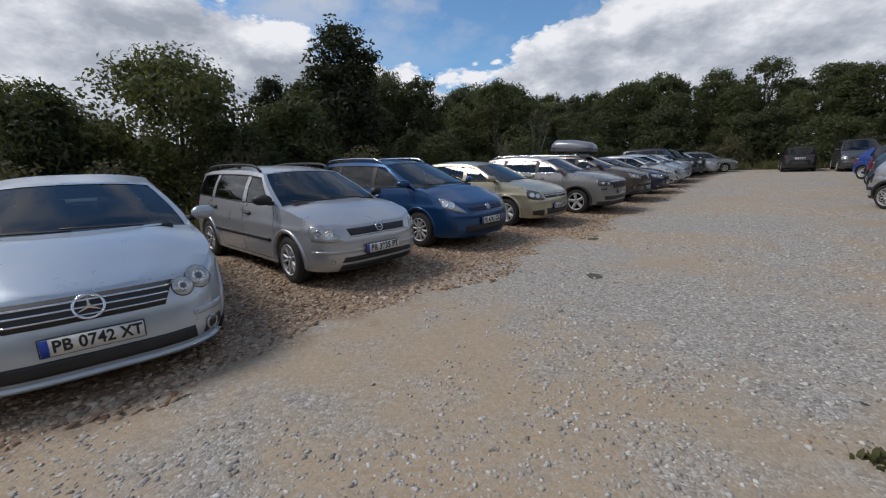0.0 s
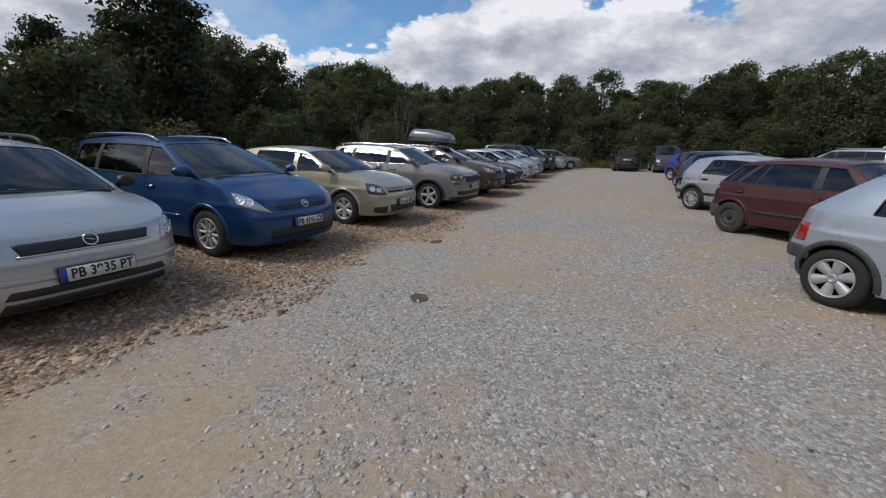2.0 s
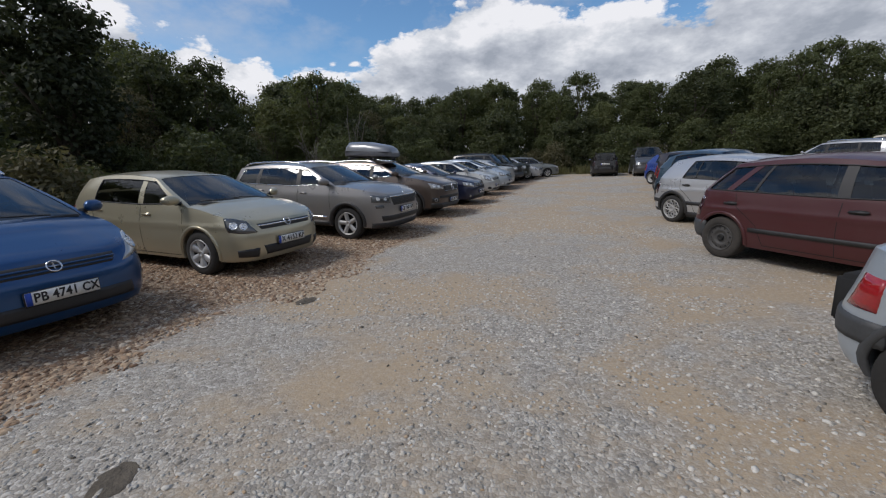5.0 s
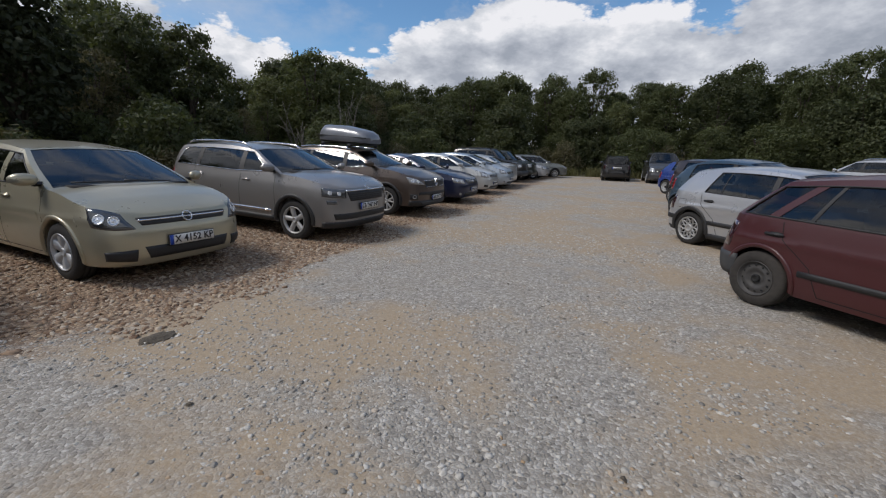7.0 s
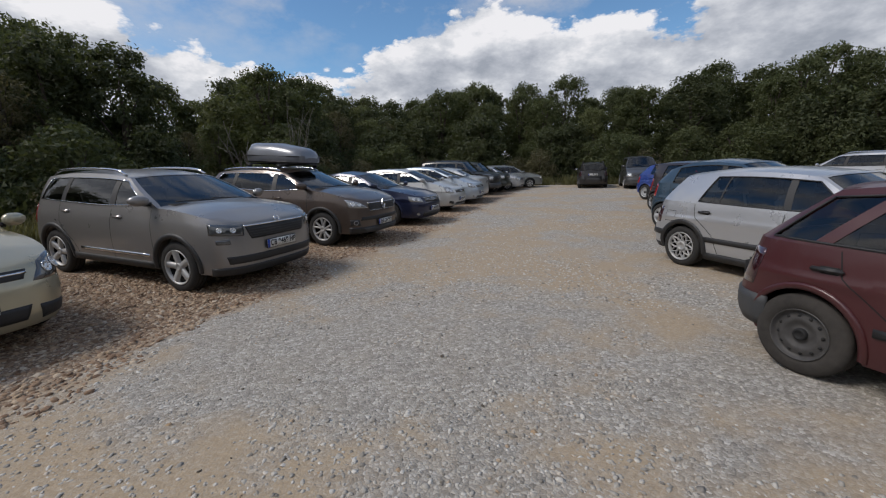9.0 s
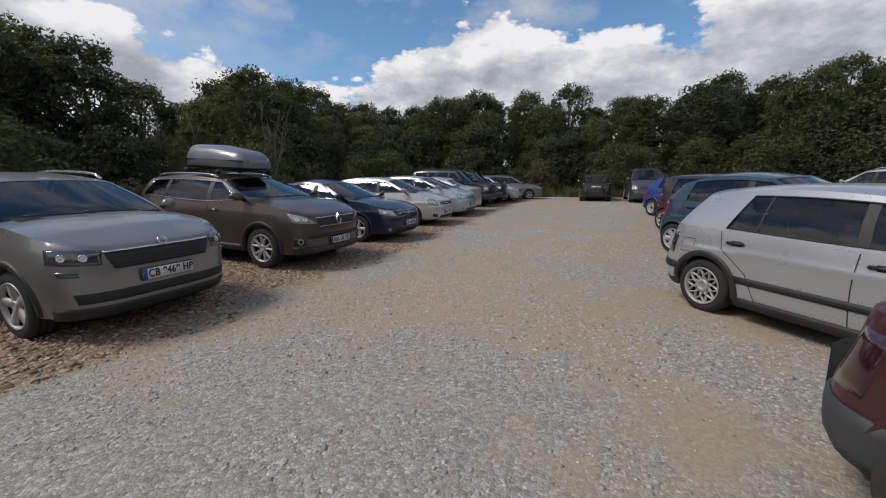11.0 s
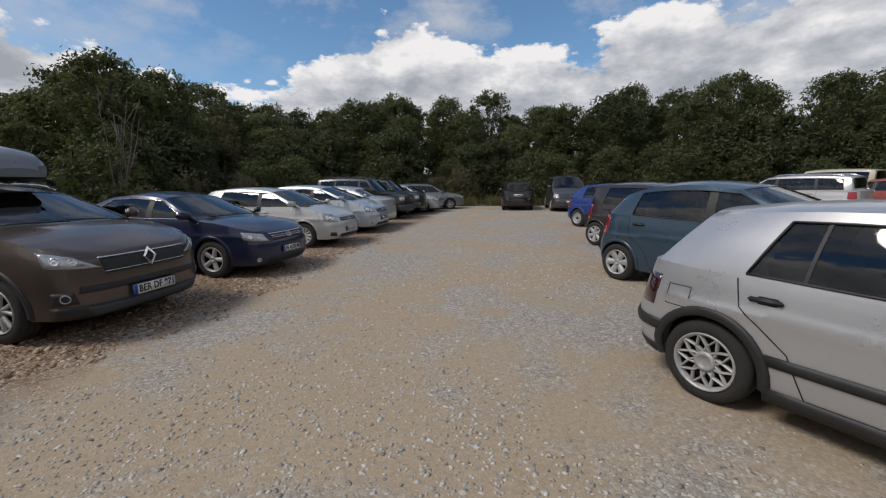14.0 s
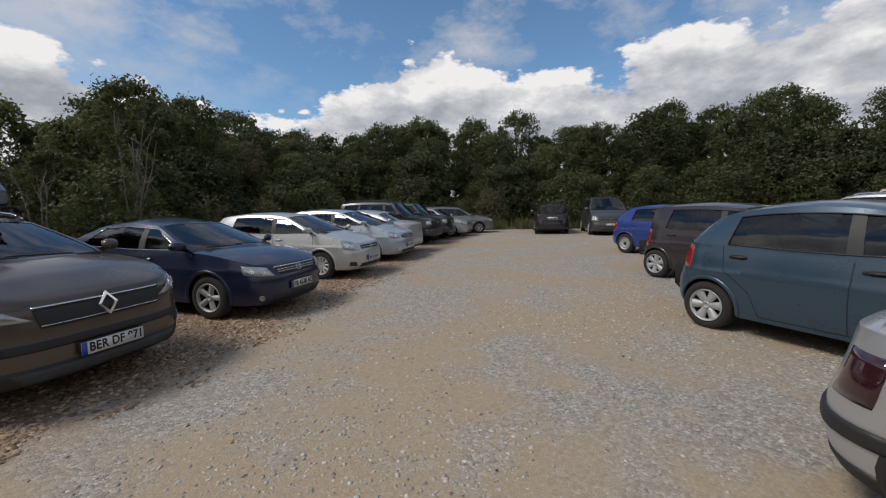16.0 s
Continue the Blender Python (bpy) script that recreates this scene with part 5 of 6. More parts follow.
    p.inputs["Roughness"].default_value = 0.92
    h = maths(t, "ADD", maths(t, "MULTIPLY", edge, maths(t, "SUBTRACT", 1.0, maths(t, "MULTIPLY", sandy, 0.75))), maths(t, "MULTIPLY", fine, 0.12))
    b = node(t, "ShaderNodeBump", {"Height": h, "Strength": 1.0, "Distance": 0.012})
    put(t, p.inputs["Normal"], b.outputs[0])
    return m


def earth_material():
    m, t, p = material("grassy_earth")
    pos = node(t, "ShaderNodeTexCoord").outputs["Object"]
    n1 = node(t, "ShaderNodeTexNoise", {"Vector": pos, "Scale": 0.8, "Detail": 6.0}).outputs[0]
    n2 = node(t, "ShaderNodeTexNoise", {"Vector": pos, "Scale": 40.0, "Detail": 4.0}).outputs[0]
    c1 = ramp(t, n1, [(0.35, (0.05, 0.055, 0.022)), (0.6, (0.11, 0.09, 0.05))])
    put(t, p.inputs["Base Color"], blend(t, 0.6, c1, ramp(t, n2, [(0.3, 0.4), (0.7, 1.3)]), "MULTIPLY"))
    p.inputs["Roughness"].default_value = 0.95
    put(t, p.inputs["Normal"], node(t, "ShaderNodeBump", {"Height": n2, "Strength": 0.8, "Distance": 0.05}).outputs[0])
    return m


GRAVEL, EARTH = gravel_material(), earth_material()


def hill(x, y):
    """Height of the land: level lot, slopes that rise beyond its edge."""
    u = (x * 0.64 + y * 0.77)                       # along the rows
    v = (x * 0.77 - y * 0.64)                       # across, to the right
    far = max(0.0, u - 38.0)
    right = max(0.0, v - 26.0)
    left = max(0.0, -v - 13.0)
    return ground_z(x, y) + 9.0 * (1 - math.exp(-right / 26.0)) * (1 if right else 0) + 4.0 * (1 - math.exp(-far / 25.0)) + 0.0 * left


def sheet(name, xs, ys, mat, dz=0.0):
    verts = [(x, y, hill(x, y) + dz) for y in ys for x in xs]
    return mesh_from(name, verts, grid_faces(len(ys), len(xs)), mat)


def steps(a, b, near, fine, coarse):
    out, v = [], a
    while v < b:
        out.append(v)
        v += fine if near[0] <= v < near[1] else coarse
    return out + [b]


ground = new("ground", sheet("ground", [-1500, -700, -300] + steps(-120, 140, (-20, 60), 1.0, 10.0) + [300, 700, 1500], [-1500, -700, -300] + steps(-120, 140, (-10, 70), 1.0, 10.0) + [300, 700, 1500], EARTH, -0.012))
tagged(ground, "grassy earth and wooded slopes round the lot", "ground", kind="structure")


def lot_outline(u):
    """Half-open edges of the gravel lot across the rows, at u metres along them."""
    wob = 0.6 * noise.noise((u * 0.25, 3.1, 0)) + 0.25 * noise.noise((u * 1.1, 7.1, 0))
    return -9.3 + wob, 25.0 + wob


lot_v, lot_f = [], []
us = [(-14 + 0.5 * k) for k in range(int((37 + 14) / 0.5) + 1)]
cols = 72
for u in us:
    a, b = lot_outline(u)
    for k in range(cols):
        v = a + (b - a) * k / (cols - 1)
        x, y = 0.64 * u + 0.77 * v, 0.77 * u - 0.64 * v
        z = ground_z(x, y) + 0.012 * noise.noise((x * 0.5, y * 0.5, 0)) + 0.004
        lot_v.append((x, y, z))
lot = new("gravel_lot", mesh_from("gravel_lot", lot_v, grid_faces(len(us), cols, 0, True), GRAVEL))
tagged(lot, "pale gravel and sand parking lot with brown stones along its edge", "gravel lot", kind="structure")


def stone_material():
    m, t, p = material("loose_stones")
    r = node(t, "ShaderNodeNewGeometry").outputs["Random Per Island"]
    pos = node(t, "ShaderNodeTexCoord").outputs["Object"]
    n2 = node(t, "ShaderNodeTexNoise", {"Vector": pos, "Scale": 70.0, "Detail": 4.0}).outputs[0]
    return m, t, p, r, n2


def stones_mat(name, stops):
    m, t, p, r, n2 = stone_material()
    m.name = name
    put(t, p.inputs["Base Color"], blend(t, 0.5, ramp(t, r, stops), ramp(t, n2, [(0.3, 0.7), (0.7, 1.25)]), "MULTIPLY"))
    p.inputs["Roughness"].default_value = 0.88
    return m


PALESTONE = stones_mat("pale_stones", [(0.0, (0.21, 0.19, 0.16)), (0.25, (0.37, 0.343, 0.297)), (0.7, (0.485, 0.452, 0.395)), (0.92, (0.62, 0.59, 0.53)), (1.0, (0.38, 0.26, 0.15))])
BROWNSTONE = stones_mat("brown_stones", [(0.0, (0.14, 0.08, 0.046)), (0.4, (0.29, 0.19, 0.12)), (0.8, (0.44, 0.325, 0.215)), (1.0, (0.56, 0.48, 0.38))])


def scatter_stones(name, spots, mat, sizes, label):
    """Many small angular stones in one mesh, each a bent block half sunk in the ground."""
    rng = np.random.default_rng(5)
    base = np.array([(1, 0, 0), (0, 1, 0), (-1, 0, 0), (0, -1, 0), (0, 0, 1), (0.6, 0.6, 0.62), (-0.6, 0.55, 0.6), (-0.55, -0.6, 0.66), (0.6, -0.6, 0.58)], float)
    tri = np.array([(0, 1, 5), (1, 2, 6), (2, 3, 7), (3, 0, 8), (5, 1, 6), (6, 2, 7), (7, 3, 8), (8, 0, 5), (4, 5, 6), (4, 6, 7), (4, 7, 8), (4, 8, 5)])
    n = len(spots)
    P = np.array(spots)
    v = base[None] * (1 + rng.uniform(-0.32, 0.32, (n, 9, 3)))
    s = rng.uniform(sizes[0], sizes[1], n) * rng.choice([1, 1, 1, 1.5], n)
    v *= (s[:, None, None] * np.stack([rng.uniform(0.7, 1.3, n), rng.uniform(0.6, 1.0, n), rng.uniform(0.28, 0.6, n)], 1)[:, None, :])
    a = rng.uniform(0, 2 * np.pi, n)
    c, si = np.cos(a)[:, None], np.sin(a)[:, None]
    x, y = v[..., 0] * c - v[..., 1] * si, v[..., 0] * si + v[..., 1] * c
    tilt = rng.uniform(-0.5, 0.5, n)[:, None]
    V = np.stack([x + P[:, :1], y + P[:, 1:2], v[..., 2] + x * tilt + P[:, 2:3] - 0.002], -1).reshape(-1, 3)
    F = (tri[None] + 9 * np.arange(n)[:, None, None]).reshape(-1, 3)
    me = bpy.data.meshes.new(name)
    me.vertices.add(len(V))
    me.vertices.foreach_set("co", V.ravel())
    me.loops.add(F.size)
    me.loops.foreach_set("vertex_index", F.ravel())
    me.polygons.add(len(F))
    me.polygons.foreach_set("loop_start", np.arange(0, F.size, 3))
    me.update(calc_edges=True)
    me.materials.append(mat)
    return tagged(new(name, me), label, "gravel", kind="stuff")


pale_spots, brown_spots = [], []
rnd = random.Random(11)
for k in range(180000):
    u, v = rnd.uniform(-0.5, 24), rnd.uniform(-6.5, 6.0)
    near = max(0.0, 1 - max(0.0, u - 12) / 14)
    if rnd.random() > near:
        continue
    x, y = 0.64 * u + 0.77 * v, 0.77 * u - 0.64 * v
    dline = -v + 0.9 * noise.noise((x * 0.7, y * 0.7, 4)) + 0.5 * noise.noise((x * 2.3, y * 2.3, 9))
    z = ground_z(x, y) + 0.012 * noise.noise((x * 0.5, y * 0.5, 0)) + 0.004
    if dline > 3.1:
        brown_spots.append((x, y, z))
        continue
    patch = noise.noise((x * 0.42, y * 0.42, 2.0)) + 0.45 * noise.noise((x * 1.7, y * 1.7, 5.0))
    worn = max(0.0, min(1.0, (4.0 - u) / 2.0)) + 0.8 * max(0.0, min(1.0, (u - 9.0) / 5.5))
    patch += 0.20 * worn
    if patch < 0.05 + 0.30 * rnd.random() or rnd.random() < 0.06:
        pale_spots.append((x, y, z))
scatter_stones("pale_gravel", pale_spots, PALESTONE, (0.0075, 0.017), "loose pale grey crushed stones on the lot")
scatter_stones("brown_gravel", brown_spots, BROWNSTONE, (0.013, 0.030), "loose brown and tan stones under the parked cars")


def clump(x, y, r, seed, label):
    """A flat ragged clump of dark soil pressed into the gravel."""
    rng = random.Random(seed)
    bm = bmesh.new()
    bmesh.ops.create_icosphere(bm, subdivisions=3, radius=1.0)
    for v in bm.verts:
        n = noise.noise(v.co * 2.2 + Vector((seed, 0, 0)))
        v.co = Vector((v.co.x * r * (1 + 0.35 * n), v.co.y * r * 0.7 * (1 + 0.35 * n), max(-0.01, v.co.z * 0.014 * (1 + 0.6 * n))))
    me = bpy.data.meshes.new("soil_clump")
    bm.to_mesh(me)
    bm.free()
    me.materials.append(SOIL)
    ob = new("soil_clump", me)
    ob.matrix_basis = pose(x, y, ground_z(x, y) + 0.004, 0, 0, rng.uniform(0, 360))
    return tagged(ob, label, "soil clump")


SOIL = plain("dark_soil", (0.10, 0.083, 0.062), 0.95, 0.0, 0.4, 60, 0.8)
clump(1.89, 4.9, 0.14, 3, "dark clump of dried soil on the gravel")
clump(2.81, 7.45, 0.13, 5, "dark clump of dried soil on the gravel")
bits = []
for k in range(170):
    u, v = rnd.uniform(0.5, 26), rnd.uniform(-4.5, 3.0)
    x, y = 0.64 * u + 0.77 * v, 0.77 * u - 0.64 * v
    bits.append((x, y, ground_z(x, y) + 0.008))
scatter_stones("fallen_bits", bits, SOIL, (0.006, 0.015), "dry leaves and bits of bark strewn on the gravel")


# ---- plants ----
def leaf_material(name, dark, light, gloss=0.7):
    m, t, p = material(name)
    r = node(t, "ShaderNodeNewGeometry").outputs["Random Per Island"]
    o = node(t, "ShaderNodeObjectInfo").outputs["Random"]
    pos = node(t, "ShaderNodeTexCoord").outputs["Object"]
    n = node(t, "ShaderNodeTexNoise", {"Vector": pos, "Scale": 0.8, "Detail": 3.0}).outputs[0]
    f = maths(t, "ADD", maths(t, "MULTIPLY", r, 0.45), maths(t, "ADD", maths(t, "MULTIPLY", o, 0.25), maths(t, "MULTIPLY", n, 0.3)))
    put(t, p.inputs["Base Color"], blend(t, f, dark, light))
    p.inputs["Roughness"].default_value = gloss
    tr = node(t, "ShaderNodeBsdfTranslucent", {"Color": (light[0] * 1.05, light[1] * 1.08, light[2] * 0.8, 1)})
    mix = node(t, "ShaderNodeMixShader", {0: 0.35, 1: p.outputs[0], 2: tr.outputs[0]})
    t.links.new(mix.outputs[0], t.nodes["Material Output"].inputs[0])
    return m


LEAF = [leaf_material("leaves_dark", (0.0344, 0.0430, 0.0181), (0.0860, 0.1015, 0.0378)), leaf_material("leaves_mid", (0.0447, 0.0568, 0.0215), (0.1118, 0.1290, 0.0464)),
        leaf_material("leaves_light", (0.0636, 0.0757, 0.0275), (0.1531, 0.1651, 0.0619)), leaf_material("leaves_olive", (0.0688, 0.0688, 0.0344), (0.1591, 0.1419, 0.0731)),
        leaf_material("needles_dark", (0.0241, 0.0327, 0.0163), (0.0585, 0.0705, 0.0327))]
BARK = plain("bark", (0.085, 0.068, 0.052), 0.9, 0.0, 0.35, 14, 0.8)
DRYGRASS = leaf_material("tall_grass", (0.06, 0.075, 0.025), (0.19, 0.175, 0.075), 0.7)


def leaf_cloud(name, centers, per, size, mat, seed, spread, aspect=0.55, folded=True):
    """A crown: clumps of leaves, each folded along its rib, or a plain blade where folded is off."""
    rng = np.random.default_rng(seed)
    C = np.repeat(np.array([c[:3] for c in centers]), per, 0)
    Rr = np.repeat(np.array([c[3] for c in centers]), per)
    n = len(C)
    d = rng.normal(size=(n, 3))
    d /= np.linalg.norm(d, axis=1)[:, None]
    rad = Rr * rng.uniform(0.35, 1.0, n) ** 0.5
    d[:, 2] = d[:, 2] * spread
    P = C + d * rad[:, None]
    nrm = d + rng.normal(scale=0.7, size=(n, 3)) + np.array([0, 0, 0.5])
    nrm /= np.linalg.norm(nrm, axis=1)[:, None]
    t = rng.normal(size=(n, 3))
    t -= (t * nrm).sum(1)[:, None] * nrm
    t /= np.linalg.norm(t, axis=1)[:, None]
    b = np.cross(nrm, t)
    s = rng.uniform(size[0], size[1], n)[:, None]
    tip, root = P + t * s, P - t * s
    w1 = P + b * s * aspect + nrm * s * 0.2
    w2 = P - b * s * aspect + nrm * s * 0.2
    if folded:
        V = np.stack([root, w1, tip, w2], 1).reshape(-1, 3)
        F = (np.array([(0, 1, 2), (0, 2, 3)])[None] + 4 * np.arange(n)[:, None, None]).reshape(-1, 3)
    else:
        V = np.stack([root + b * s * 0.6, tip, root - b * s * 0.6], 1).reshape(-1, 3)
        F = np.arange(3 * n).reshape(-1, 3)
    me = bpy.data.meshes.new(name)
    me.vertices.add(len(V))
    me.vertices.foreach_set("co", V.ravel())
    me.loops.add(F.size)
    me.loops.foreach_set("vertex_index", F.ravel())
    me.polygons.add(len(F))
    me.polygons.foreach_set("loop_start", np.arange(0, F.size, 3))
    me.update(calc_edges=True)
    me.materials.append(mat)
    return me


def crown_centers(rng, h, w, base, clumps, shape):
    """Clump centres on an uneven crown from base to h."""
    out = []
    for k in range(clumps):
        f = rng.random()
        z = base + (h - base) * f
        if shape == "cone":
            r = w * (1.0 - f) ** 0.75 * (0.35 + 0.65 * min(1, f / 0.12))
        elif shape == "bush":
            r = w * math.sqrt(max(0.02, 1 - f ** 2.2))
        else:
            r = w * math.sqrt(max(0.03, 1 - (2 * f - 0.85) ** 2 / 1.35))
        a = rng.uniform(0, 2 * math.pi)
        lump = 0.75 + 0.5 * noise.noise((math.cos(a) * 1.5 + h, math.sin(a) * 1.5, z * 0.6))
        q = r * lump * math.sqrt(rng.uniform(0.25, 1.0))
        out.append((math.cos(a) * q, math.sin(a) * q, z, rng.choice((0.35, 0.5, 0.7, 0.95)) * rng.uniform(0.85, 1.15) * min(1.0, 0.35 + w / 5)))
    return out


def make_tree(name, label, h, w, base, clumps, per, size, mat, seed, shape="round", category="tree", folded=True):
    rng = random.Random(seed)
    tree = new(name, None)
    cs = crown_centers(rng, h, w, base, clumps, shape)
    top = h * 0.82
    pts = [(0.12 * math.sin(k * 1.3 + seed) * k / 5, 0.12 * math.cos(k * 1.7 + seed) * k / 5, top * k / 6 - 0.25) for k in range(7)]
    r0 = 0.022 * h + 0.03
    tv, tf = tube(pts, [r0 * (1 - 0.13 * k) for k in range(7)], 8)
    for k in range(9 if shape != "bush" else 6):
        c = cs[k * len(cs) // 10]
        z0 = max(0.15 * h, c[2] * 0.55)
        j = min(5, int(z0 / top * 6))
        s = Vector(pts[j])
        e = Vector(c[:3])
        midp = s.lerp(e, 0.5) + Vector((0, 0, 0.15 * (e - s).length))
        bv, bf = tube([s, midp, e], [r0 * 0.42, r0 * 0.28, r0 * 0.1], 5)
        o = len(tv)
        tv += bv
        tf += [tuple(i + o for i in f) for f in bf]
    part("trunk", (tv, tf), BARK, tree)
    crown = new("crown", leaf_cloud("crown", cs, per, size, mat, seed, 0.75, folded=folded))
    crown.parent = tree
    return tagged(tree, label, category)


protos = [
    make_tree("deciduous_tree", "dense dark green deciduous tree at the wood's edge", 8.5, 2.9, 1.0, 190, 58, (0.07, 0.145), LEAF[0], 1, folded=False),
    make_tree("deciduous_tree", "leafy mid-green deciduous tree at the wood's edge", 9.5, 3.1, 1.2, 200, 58, (0.07, 0.15), LEAF[1], 2, folded=False),
    make_tree("deciduous_tree", "bright green leafy tree at the wood's edge", 7.5, 2.8, 0.8, 180, 56, (0.07, 0.145), LEAF[2], 3, folded=False),
    make_tree("deciduous_tree", "olive green tree with thin twigs", 8.0, 2.5, 1.2, 140, 50, (0.06, 0.12), LEAF[3], 4, folded=False),
    make_tree("shrub", "round green shrub at the edge of the lot", 2.6, 1.7, 0.05, 90, 62, (0.04, 0.09), LEAF[1], 5, "bush", "shrub", folded=False),
    make_tree("shrub", "low olive shrub at the edge of the lot", 1.8, 1.5, 0.02, 70, 62, (0.035, 0.08), LEAF[3], 6, "bush", "shrub", folded=False),
    make_tree("shrub", "tall dark green shrub under the trees", 4.2, 2.1, 0.05, 130, 62, (0.055, 0.12), LEAF[0], 7, "bush", "shrub", folded=False),
]


def uv(u, v):
    return 0.64 * u + 0.77 * v, 0.77 * u - 0.64 * v


prng = random.Random(21)
used = [False] * len(protos)


def plant(i, x, y, scale, group=""):
    m = pose(x, y, hill(x, y) - 0.02, 0, 0, prng.uniform(0, 360))
    if not used[i]:
        used[i] = True
        t = protos[i]
        t.matrix_basis = m
    else:
        t = copy_thing(protos[i], m)
    t.scale = (scale * prng.uniform(0.9, 1.12), scale * prng.uniform(0.9, 1.12), scale)
    if group:
        tagged(t, group=group)
    return t


# single trees behind the nose-out row
big = make_tree("conifer_tree", "tall dark conical tree behind the cars", 7.6, 1.9, 0.6, 210, 75, (0.06, 0.13), LEAF[4], 31)
big.matrix_basis = pose(-4.2, 19.6, hill(-4.2, 19.6) - 0.05, 0, 0, 40)
locust = make_tree("locust_tree", "spreading light green tree with feathery leaves", 4.8, 3.2, 0.6, 190, 95, (0.055, 0.10), LEAF[2], 33)
locust.matrix_basis = pose(-8.2, 13.4, hill(-8.2, 13.4) - 0.05, 0, 0, 10)
locust2 = copy_thing(locust, pose(-11.6, 11.6, hill(-11.6, 11.6) - 0.05, 0, 0, 130))
locust2.scale = (0.85, 0.85, 0.8)
cone2 = copy_thing(big, pose(-7.6, 19.6, hill(-7.6, 19.6), 0, 0, 200))
cone2.scale = (0.62, 0.62, 0.72)
# left belt
u = -8.0
while u < 44:
    for v0, dv, ids, sc in ((-12.0, 0.8, (4, 5, 5), (0.6, 1.1)), (-14.2, 1.0, (6, 4, 6), (0.65, 1.0)), (-17.5, 1.3, (0, 1, 3, 2), (0.55, 0.75)), (-20.5, 1.3, (0, 1, 2), (0.65, 0.85)), (-24.0, 1.3, (0, 1, 2), (0.7, 0.95))):
        grow = 0.48 if u < 9 else 0.62 if u < 14 else 1.0 if u < 19 else 0.60 if u < 25 else 1.05
        x, y = uv(u + prng.uniform(-0.8, 0.8), v0 + prng.uniform(-dv, dv))
        plant(prng.choice(ids), x, y, prng.uniform(*sc) * (grow if v0 < -16 else 1.0), "trees and shrubs behind the lot")
    u += 1.9
# far belt and right slope
v = -20.0
while v < 58:
    for u0, du, ids, sc in ((39.5, 0.8, (4, 5, 4), (0.8, 1.2)), (41.5, 1.2, (6, 6, 4), (0.9, 1.25)), (44.5, 1.5, (0, 1, 2, 1), (0.6, 0.8)), (49.0, 2.0, (0, 1, 1), (0.65, 0.85)), (55.0, 2.0, (1, 2, 0), (0.65, 0.85))):
        bend = max(0.0, v - 12) * 0.32
        x, y = uv(u0 - bend + prng.uniform(-du, du), v + prng.uniform(-1, 1))
        plant(prng.choice(ids), x, y, prng.uniform(*sc), "trees of the wood beyond the lot")
    v += 2.5
u = 20.0
while u > -24:
    for v0, dv, ids, sc in ((28.0, 1.0, (4, 6, 6), (0.9, 1.2)), (32.0, 1.5, (0, 1, 2), (0.75, 1.0)), (38.0, 2.0, (0, 1, 1), (0.9, 1.1)), (45.0, 2.0, (1, 2, 0), (0.9, 1.15))):
        x, y = uv(u + prng.uniform(-1, 1), v0 + prng.uniform(-dv, dv))
        plant(prng.choice(ids), x, y, prng.uniform(*sc), "trees of the wood beyond the lot")
    u -= 3.0


# unseen wood added behind the start, to darken the reflections in the car paint
v = -22.0
while v < 26:
    for u0, ids, sc in ((-20.0, (6, 4), (0.9, 1.2)), (-24.0, (0, 1, 2), (0.75, 1.0))):
        x, y = uv(u0 + prng.uniform(-1.2, 1.2), v + prng.uniform(-1, 1))
        plant(prng.choice(ids), x, y, prng.uniform(*sc), "trees of the wood behind the lot")
    v += 3.2


def grass_belt(name, spots, label, hgt=(0.25, 0.7)):
    rng = np.random.default_rng(8)
    P = np.array(spots)
    n = len(P)
    a = rng.uniform(0, 2 * np.pi, n)
    h = rng.uniform(*hgt, n)
    lean = rng.uniform(0.1, 0.5, n) * h
    w = rng.uniform(0.008, 0.02, n)
    ca, sa = np.cos(a), np.sin(a)
    root1 = P + np.stack([-sa * w, ca * w, 0 * w], 1)
    root2 = P - np.stack([-sa * w, ca * w, 0 * w], 1)
    mid1 = root1 + np.stack([ca * lean * 0.35, sa * lean * 0.35, h * 0.6], 1)
    mid2 = root2 + np.stack([ca * lean * 0.35, sa * lean * 0.35, h * 0.6], 1)
    tip = P + np.stack([ca * lean, sa * lean, h], 1)
    V = np.stack([root1, root2, mid2, mid1, tip], 1).reshape(-1, 3)
    F = (np.array([(0, 1, 2), (0, 2, 3), (3, 2, 4)])[None] + 5 * np.arange(n)[:, None, None]).reshape(-1, 3)
    me = bpy.data.meshes.new(name)
    me.vertices.add(len(V))
    me.vertices.foreach_set("co", V.ravel())
    me.loops.add(F.size)
    me.loops.foreach_set("vertex_index", F.ravel())
    me.polygons.add(len(F))
    me.polygons.foreach_set("loop_start", np.arange(0, F.size, 3))
    me.update(calc_edges=True)
    me.materials.append(DRYGRASS)
    return tagged(new(name, me), label, "grass", kind="stuff")


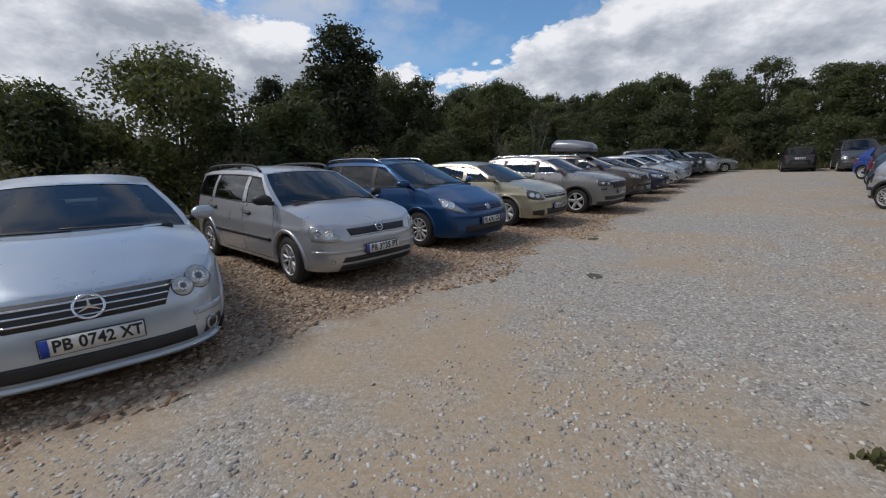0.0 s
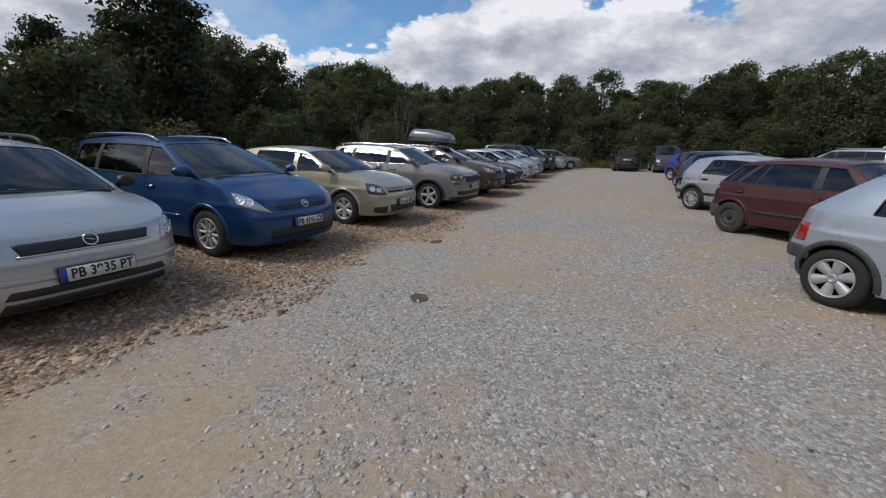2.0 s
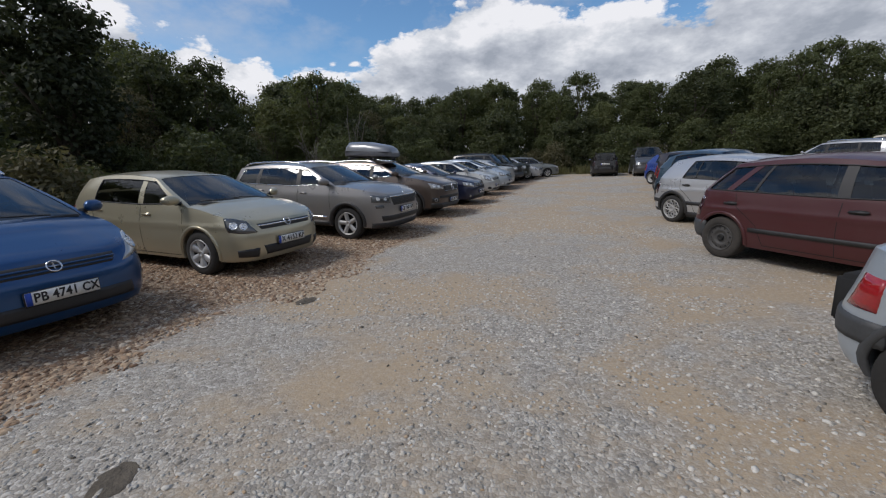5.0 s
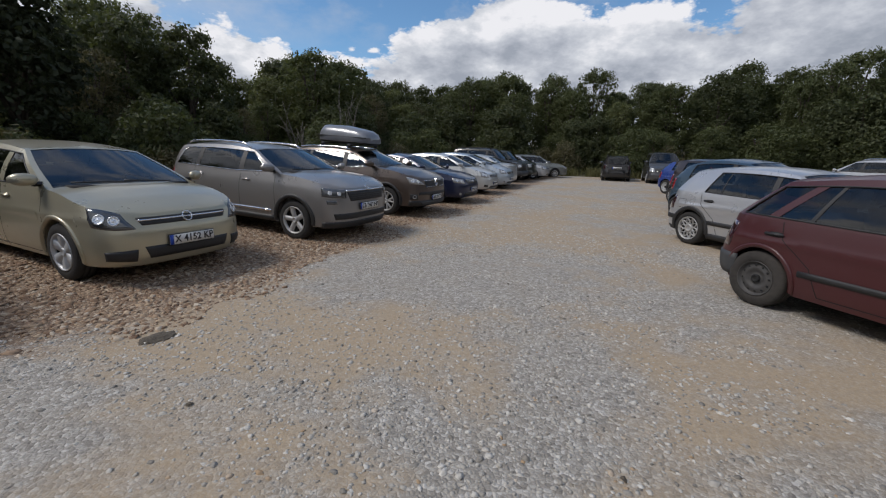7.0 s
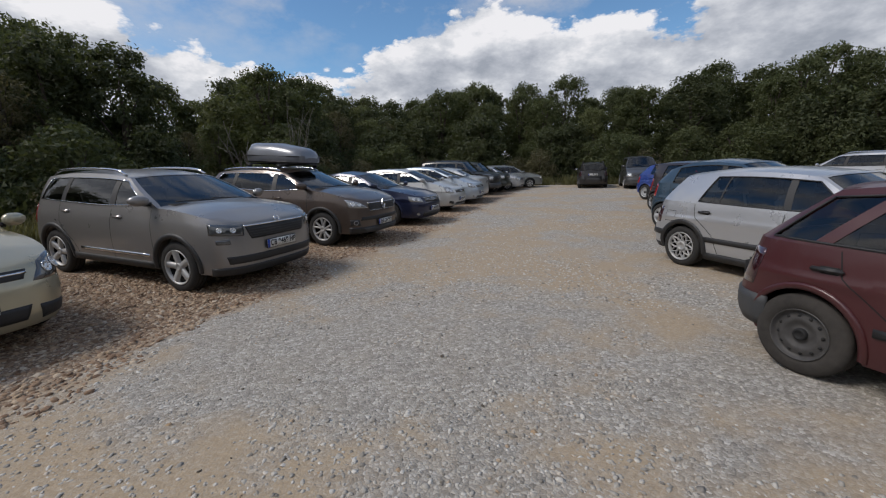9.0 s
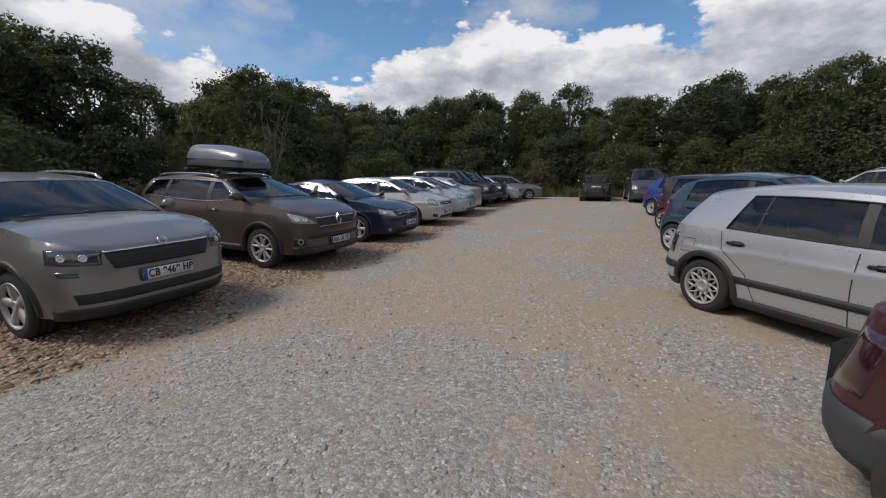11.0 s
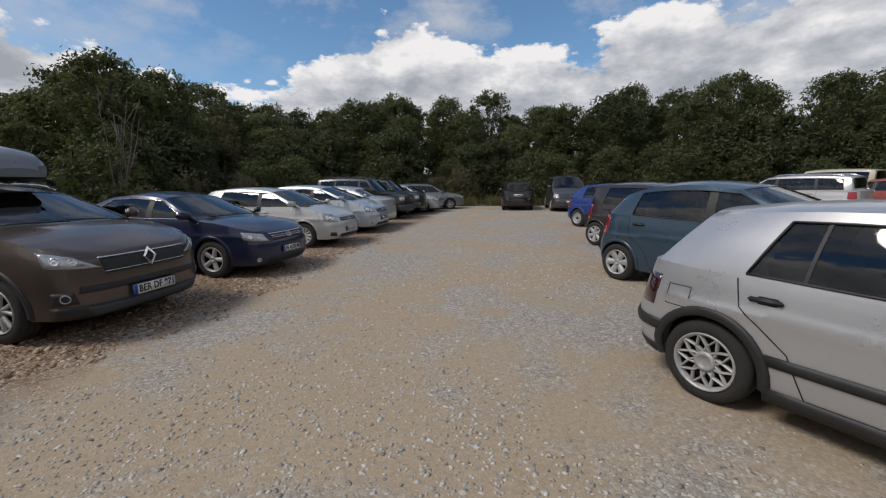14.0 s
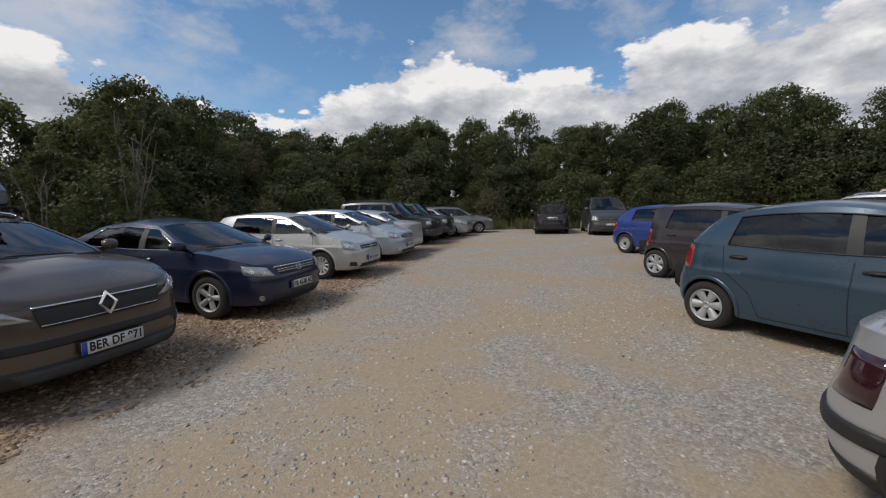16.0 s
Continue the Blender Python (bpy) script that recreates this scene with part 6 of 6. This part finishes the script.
gs = []
for k in range(60000):
    if k % 3:
        u_, v_ = prng.uniform(-8, 44), -10.0 - abs(prng.gauss(0, 1.6))
    else:
        v_ = prng.uniform(-13, 30)
        u_ = 36.8 - max(0.0, v_ - 12) * 0.32 + abs(prng.gauss(0, 1.3))
    x, y = uv(u_, v_)
    if noise.noise((x * 0.5, y * 0.5, 3)) > -0.25:
        gs.append((x, y, hill(x, y) - 0.015))
grass_belt("tall_grass", gs, "tall half-dry grass along the edge of the lot")
tuft = [(1.93 + prng.gauss(0, 0.05) + 0.05, 1.62 + prng.gauss(0, 0.04)) for k in range(45)]
grass_belt("grass_tuft", [(x, y, ground_z(x, y)) for x, y in tuft], "small tuft of green weeds growing in the gravel", (0.02, 0.06))


def bare_shrub(x, y, h, seed):
    """A dead shrub: a fan of thin grey stems that fork towards their tips."""
    rng = random.Random(seed)
    tv, tf = [], []
    for k in range(7):
        a = rng.uniform(0, 2 * math.pi)
        reach, top = rng.uniform(0.3, 1.3), h * rng.uniform(0.65, 1.0)
        d = Vector((math.cos(a), math.sin(a), 0))
        pts = [d * reach * (q / 6) ** 1.4 + Vector((rng.uniform(-0.05, 0.05), rng.uniform(-0.05, 0.05), top * q / 6)) for q in range(7)]
        stems = [(pts, [0.028 - 0.0036 * q for q in range(7)])]
        for q in (3, 4, 5):
            e = pts[q] + Vector((rng.uniform(-0.5, 0.5), rng.uniform(-0.5, 0.5), rng.uniform(0.3, 0.7)))
            stems.append(([pts[q], pts[q].lerp(e, 0.5) + Vector((0, 0, 0.05)), e], [0.012, 0.008, 0.003]))
        for p_, r_ in stems:
            bv, bf = tube(p_, r_, 5)
            o = len(tv)
            tv += bv
            tf += [tuple(i + o for i in f) for f in bf]
    thing = new("dead_shrub", mesh_from("dead_shrub", tv, tf, DEADWOOD))
    thing.matrix_basis = pose(x, y, hill(x, y) - 0.03)
    return tagged(thing, "bare dead shrub with pale grey stems among the trees", "dead shrub")


DEADWOOD = plain("dead_wood", (0.15, 0.135, 0.115), 0.85, 0.0, 0.3, 20, 0.4)
bare_shrub(5.3, 23.2, 4.4, 3)
bare_shrub(3.6, 22.4, 3.4, 4)
